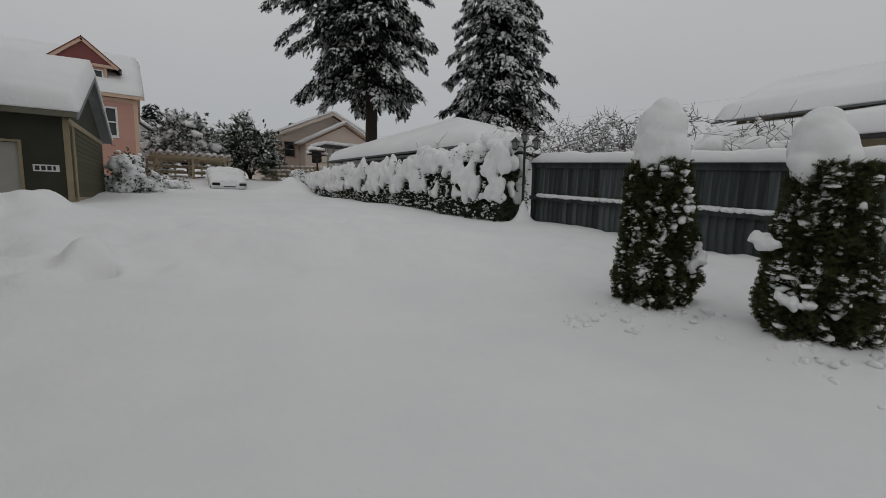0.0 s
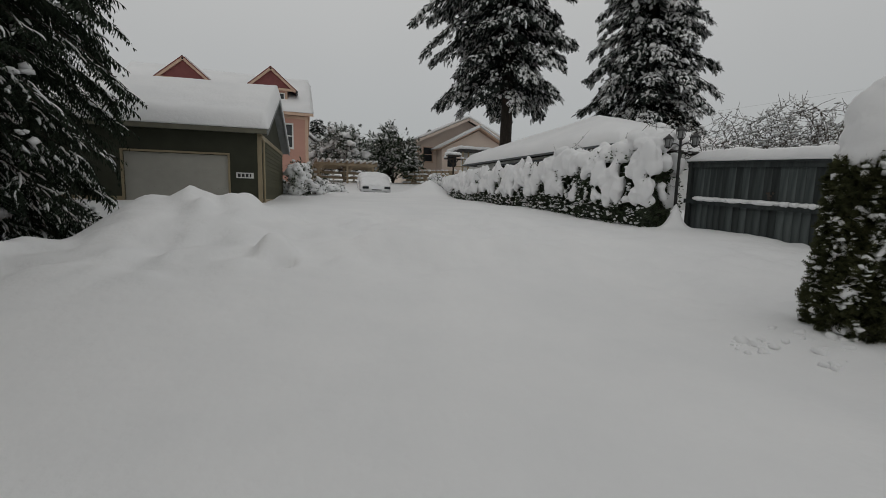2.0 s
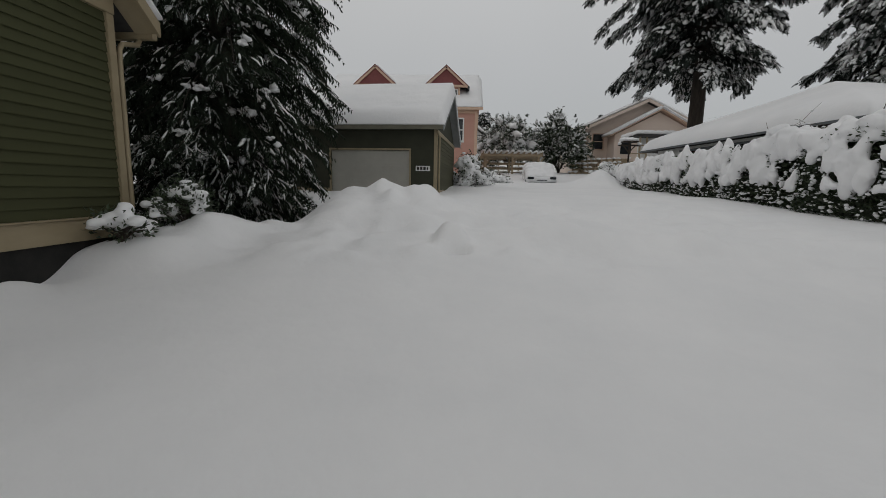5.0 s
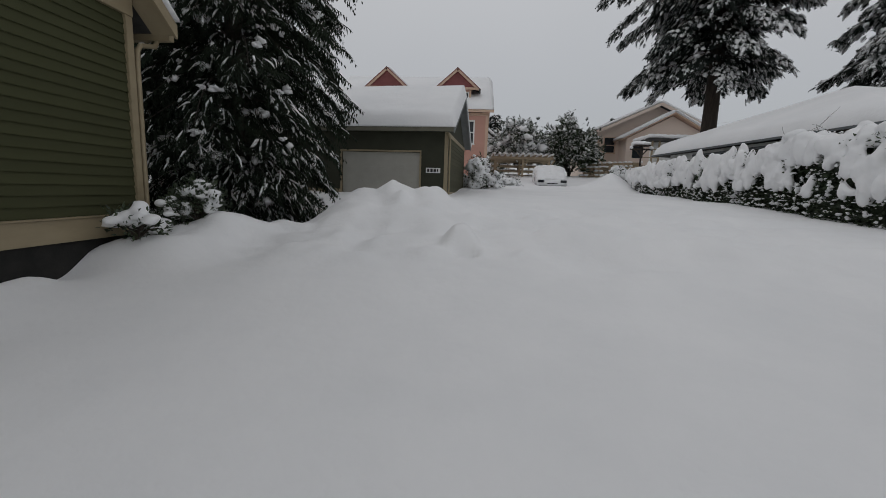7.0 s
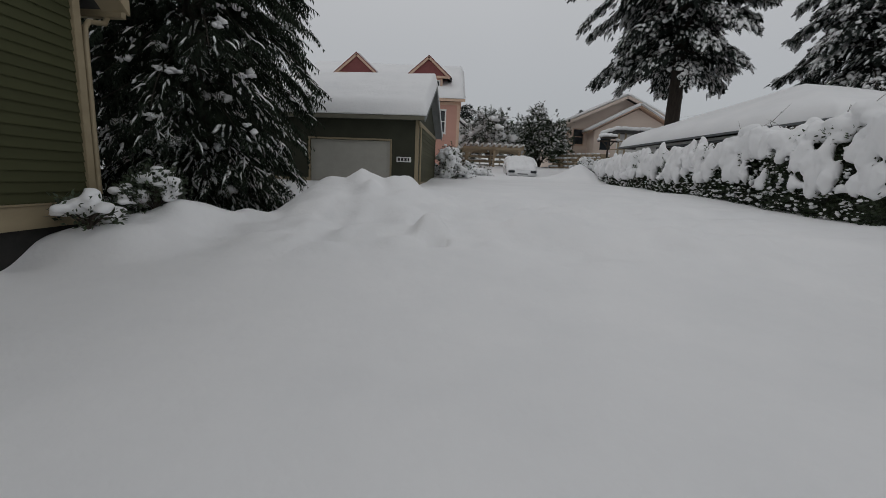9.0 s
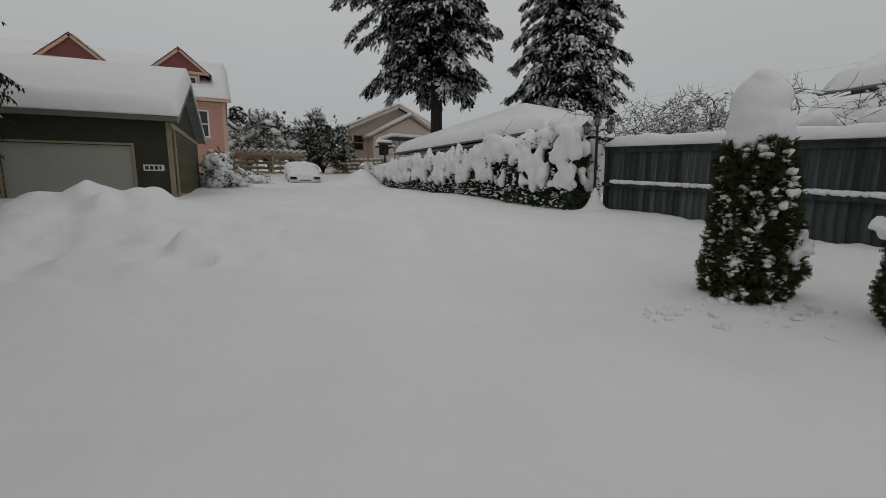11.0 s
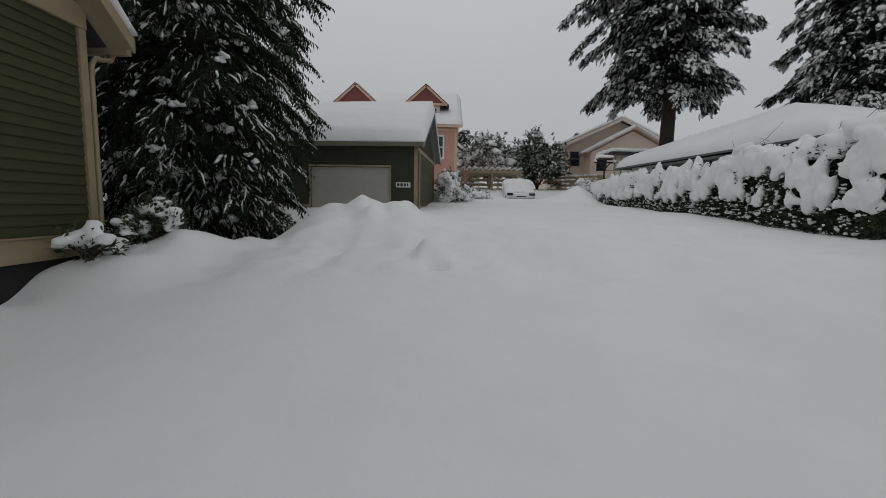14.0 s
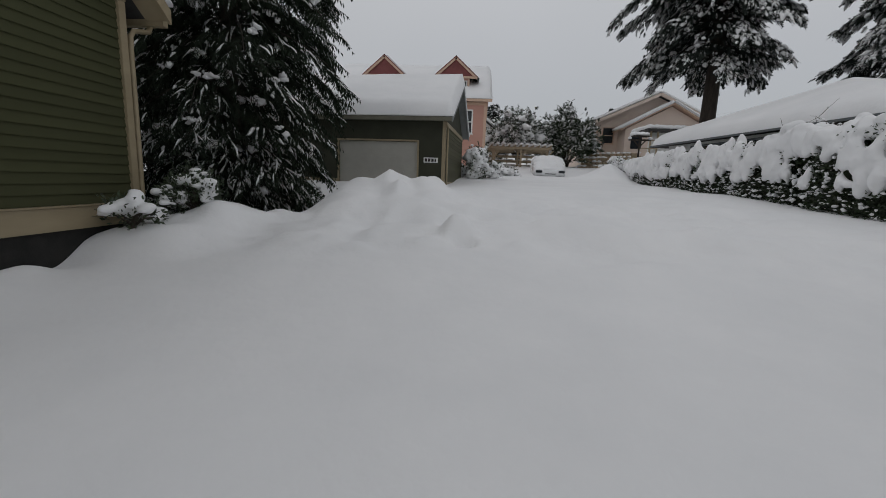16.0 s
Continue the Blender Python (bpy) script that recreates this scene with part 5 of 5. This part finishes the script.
# ---- parked car under snow ----
def car():
    x, y = 4.72, 25.2
    z = float(ground_z(x, y)) - 0.42
    c = thing("car", x, y, z, "white parked car half buried under a thick cap of snow", "car", turn=-4)
    side = [(-0.02, 0.30), (0.0, 0.62), (0.08, 0.82), (0.95, 0.98), (1.75, 1.42), (3.3, 1.46), (3.9, 1.0), (4.1, 0.9), (4.12, 0.32)]
    bm = prism(side, -0.86, 0.86, "x")
    bmesh.ops.subdivide_edges(bm, edges=[e for e in bm.edges if abs(e.verts[0].co.x - e.verts[1].co.x) > 1], cuts=6, use_grid_fill=True)
    for v in bm.verts:
        k = abs(v.co.x) / 0.86
        v.co.y += 0.16 * k ** 4 if v.co.y < 1 else 0
        if v.co.z > 0.95:
            v.co.x *= 1 - 0.28 * (v.co.z - 0.95)
    bmesh.ops.bevel(bm, geom=[e for e in bm.edges if e.is_manifold and e.calc_face_angle(0) > 0.5], offset=0.05, segments=2, affect="EDGES")
    part("body", bm, CARWHITE, c, "", True)
    box_part("bumper", (-0.80, 0.80, -0.07, 0.12, 0.27, 0.42), RUBBER, c, "dark lower bumper", 0.03)
    for s in (-1, 1):
        bm = bmesh.new()
        v = box(bm, s * 0.46, s * 0.82, -0.035, 0.10, 0.60, 0.74)
        for p in v:
            if abs(p.co.x) > 0.6:
                p.co.y += 0.09
        bmesh.ops.bevel(bm, geom=bm.edges[:], offset=0.02, segments=2, affect="EDGES")
        part("headlight", bm, GLASS, c, "dark headlight")
        for wy in (0.75, 3.3):
            bm = bmesh.new()
            rod(bm, (s * 0.66, wy, 0.30), (s * 0.87, wy, 0.30), 0.31, 0.31, 18)
            w = part("wheel", bm, RUBBER, c)
            bm = bmesh.new()
            rod(bm, (s * 0.868, wy, 0.30), (s * 0.885, wy, 0.30), 0.19, 0.17, 12)
            part("rim", bm, LAMPGLASS, w)
    box_part("grille", (-0.30, 0.30, -0.03, 0.02, 0.52, 0.57), BLACK, c, "", 0.01)
    r = np.random.default_rng(17)
    C = [(px, py, h - 0.10 * abs(px) / 0.55) for py, h in ((0.42, 0.86), (0.8, 0.98), (1.15, 1.15), (1.5, 1.36), (1.9, 1.52), (2.4, 1.58), (2.9, 1.56), (3.4, 1.45), (3.8, 1.15)) for px in (-0.55, -0.2, 0.2, 0.55)]
    fused(part("snow_cover", blobs(np.array(C), np.full((len(C), 3), (0.36, 0.38, 0.22)), r, 3, 0.08), SNOW, c, "thick rounded snow"), 0.05, 5)


car()


# ---- white porch with flat roof, feeder post, small snowy shed, wire ----
def porch():
    p = thing("porch", 11.1, 27.6, 2.45, "white porch with a flat snow-covered roof", "porch")
    box_part("wall", (0.15, 3.4, 0.5, 0.65, -0.3, 2.45), WHITE, p, "white porch wall")
    for x in (0.0, 0.42):
        box_part("post", (x, x + 0.09, 0.0, 0.09, -0.3, 2.45), TIMBER, p)
    for i in range(4):
        box_part("rail", (-0.5, 0.42, 0.02, 0.07, 0.4 + i * 0.5, 0.46 + i * 0.5), TIMBER, p)
    box_part("roof", (-0.3, 3.6, -0.25, 2.4, 2.452, 2.60), ROOFDARK, p)
    r = np.random.default_rng(23)
    C = np.array([(x, y, 2.70) for x in np.arange(-0.1, 3.5, 0.4) for y in np.arange(0, 2.4, 0.4)])
    fused(part("snow_cap", blobs(C, np.full((len(C), 3), (0.34, 0.34, 0.17)), r, 2, 0.1), SNOW, p, "flat pillow of snow"), 0.06, 4)


porch()


def feeder():
    z = float(ground_z(8.55, 22.6)) - 0.1
    f = thing("feeder_post", 8.55, 22.6, z, "dark post with a small snow-topped crossbar", "post")
    bm = bmesh.new()
    rod(bm, (0, 0, -0.2), (0, 0, 2.15), 0.05, 0.045, 8)
    part("post", bm, BARK, f)
    bm = bmesh.new()
    bar(bm, (-0.55, 0, 2.0), (0.55, 0, 2.0), 0.08, 0.08)
    bar(bm, (-0.3, 0, 1.99), (0, 0, 1.65), 0.05, 0.05)
    bar(bm, (0.3, 0, 1.99), (0, 0, 1.65), 0.05, 0.05)
    part("crossbar", bm, BARK, f)
    box_part("tray", (-0.38, 0.38, -0.22, 0.22, 2.152, 2.20), BARK, f)
    r = np.random.default_rng(29)
    C = np.array([(q, 0, 2.28) for q in (-0.28, -0.1, 0.1, 0.28)] + [(-0.5, 0, 2.08), (0.5, 0, 2.08)])
    fused(part("snow_cap", blobs(C, np.array([(0.17, 0.24, 0.13)] * 4 + [(0.12, 0.1, 0.08)] * 2), r, 2, 0.1), SNOW, f, "white snow"), 0.03, 3)


feeder()


def shed(x, y, z, w, d, h, label):
    s = thing("shed", x, y, z, label, "shed")
    box_part("wall", (0, w, 0, d, -0.4, h), WHITE, s)
    part("gable", prism([(0, h + 0.002), (w, h + 0.002), (w / 2, h + 0.42 * w)], 0.0, d), WHITE, s)
    for k in (-1, 1):
        bm = bmesh.new()
        bar(bm, (w / 2 + k * (w / 2 + 0.2), d / 2, h - 0.05), (w / 2, d / 2, h + 0.42 * w + 0.10), d + 0.4, 0.10)
        part("roof", bm, ROOFDARK, s)
        bm = bmesh.new()
        bar(bm, (w / 2 + k * (w / 2 + 0.2), d / 2, h + 0.17), (w / 2, d / 2, h + 0.42 * w + 0.32), d + 0.42, 0.30)
        bmesh.ops.bevel(bm, geom=bm.edges[:], offset=0.1, segments=3, affect="EDGES")
        part("snow_cap", bm, SNOW, s, "", True)


shed(-0.6, 42.0, 3.4, 3.4, 4.0, 2.6, "small white outbuilding with snow on its roof")

wire = thing("power_line", 32.2, 31.7, 9.5, "thin pale grey overhead wire", "wire")
pts = [(np.array((22.0 * k - 11, -44.0 * k + 22.0, 1.6 * (k - 0.5) - 1.2 * (k - k * k) + 0.3)), 0.005) for k in np.linspace(0, 1, 24)]
part("cable", limb_mesh([pts], 5), RAKE, wire)


# ---- crumbs of fallen snow round the evergreens and along the bank ----
def crumbs():
    r = np.random.default_rng(97)
    C, S = [], []
    for cx, cy, n, spread in ((4.95, 2.75, 34, 0.24), (4.95, 1.2, 34, 0.24), (4.35, 3.15, 22, 0.14), (5.3, 2.25, 16, 0.18), (5.35, 0.75, 14, 0.18)):
        for _ in range(n):
            x, y = cx + r.normal(0, spread), cy + r.normal(0, spread)
            k = r.uniform(0.012, 0.034) * (1 if r.random() < 0.85 else 1.7)
            C.append((x, y, float(ground_z(x, y)) + 0.25 * k))
            S.append((k * 1.15, k * 1.15, k * 0.95))
    t = part("snow_crumbs", blobs(np.array(C), np.array(S), r, 2, 0.3), SNOW, None, "", True)
    tagged(t, "scattered crumbs of fallen snow on the snow", "snow", kind="stuff")


crumbs()


# ---- dry weeds caught on the fence ----
def weed(x, y, z, h, seed):
    t = thing("dry_weed", x, y, z, "small dry brown weed poking from the snowy fence", "weed")
    r = np.random.default_rng(seed)
    paths = [[(np.array((0.0, 0, 0)), 0.004), (np.array((0.0, 0.02 * k, h * 0.5)), 0.004), (np.array((r.normal(0, 0.02), 0.05 * k, h * r.uniform(0.7, 1.0))), 0.003)] for k in (-1.2, -0.3, 0.4, 1.1)]
    part("stalk", limb_mesh(paths, 4), TWIG, t)
    c = np.array([p[-1][0] for p in paths])
    part("seed_head", blobs(c, np.full((4, 3), 0.022), r, 1, 0.3), TWIG, t)


weed(8.82, 5.98, 1.50, 0.26, 7)
weed(8.84, 7.0, 2.66, 0.20, 8)
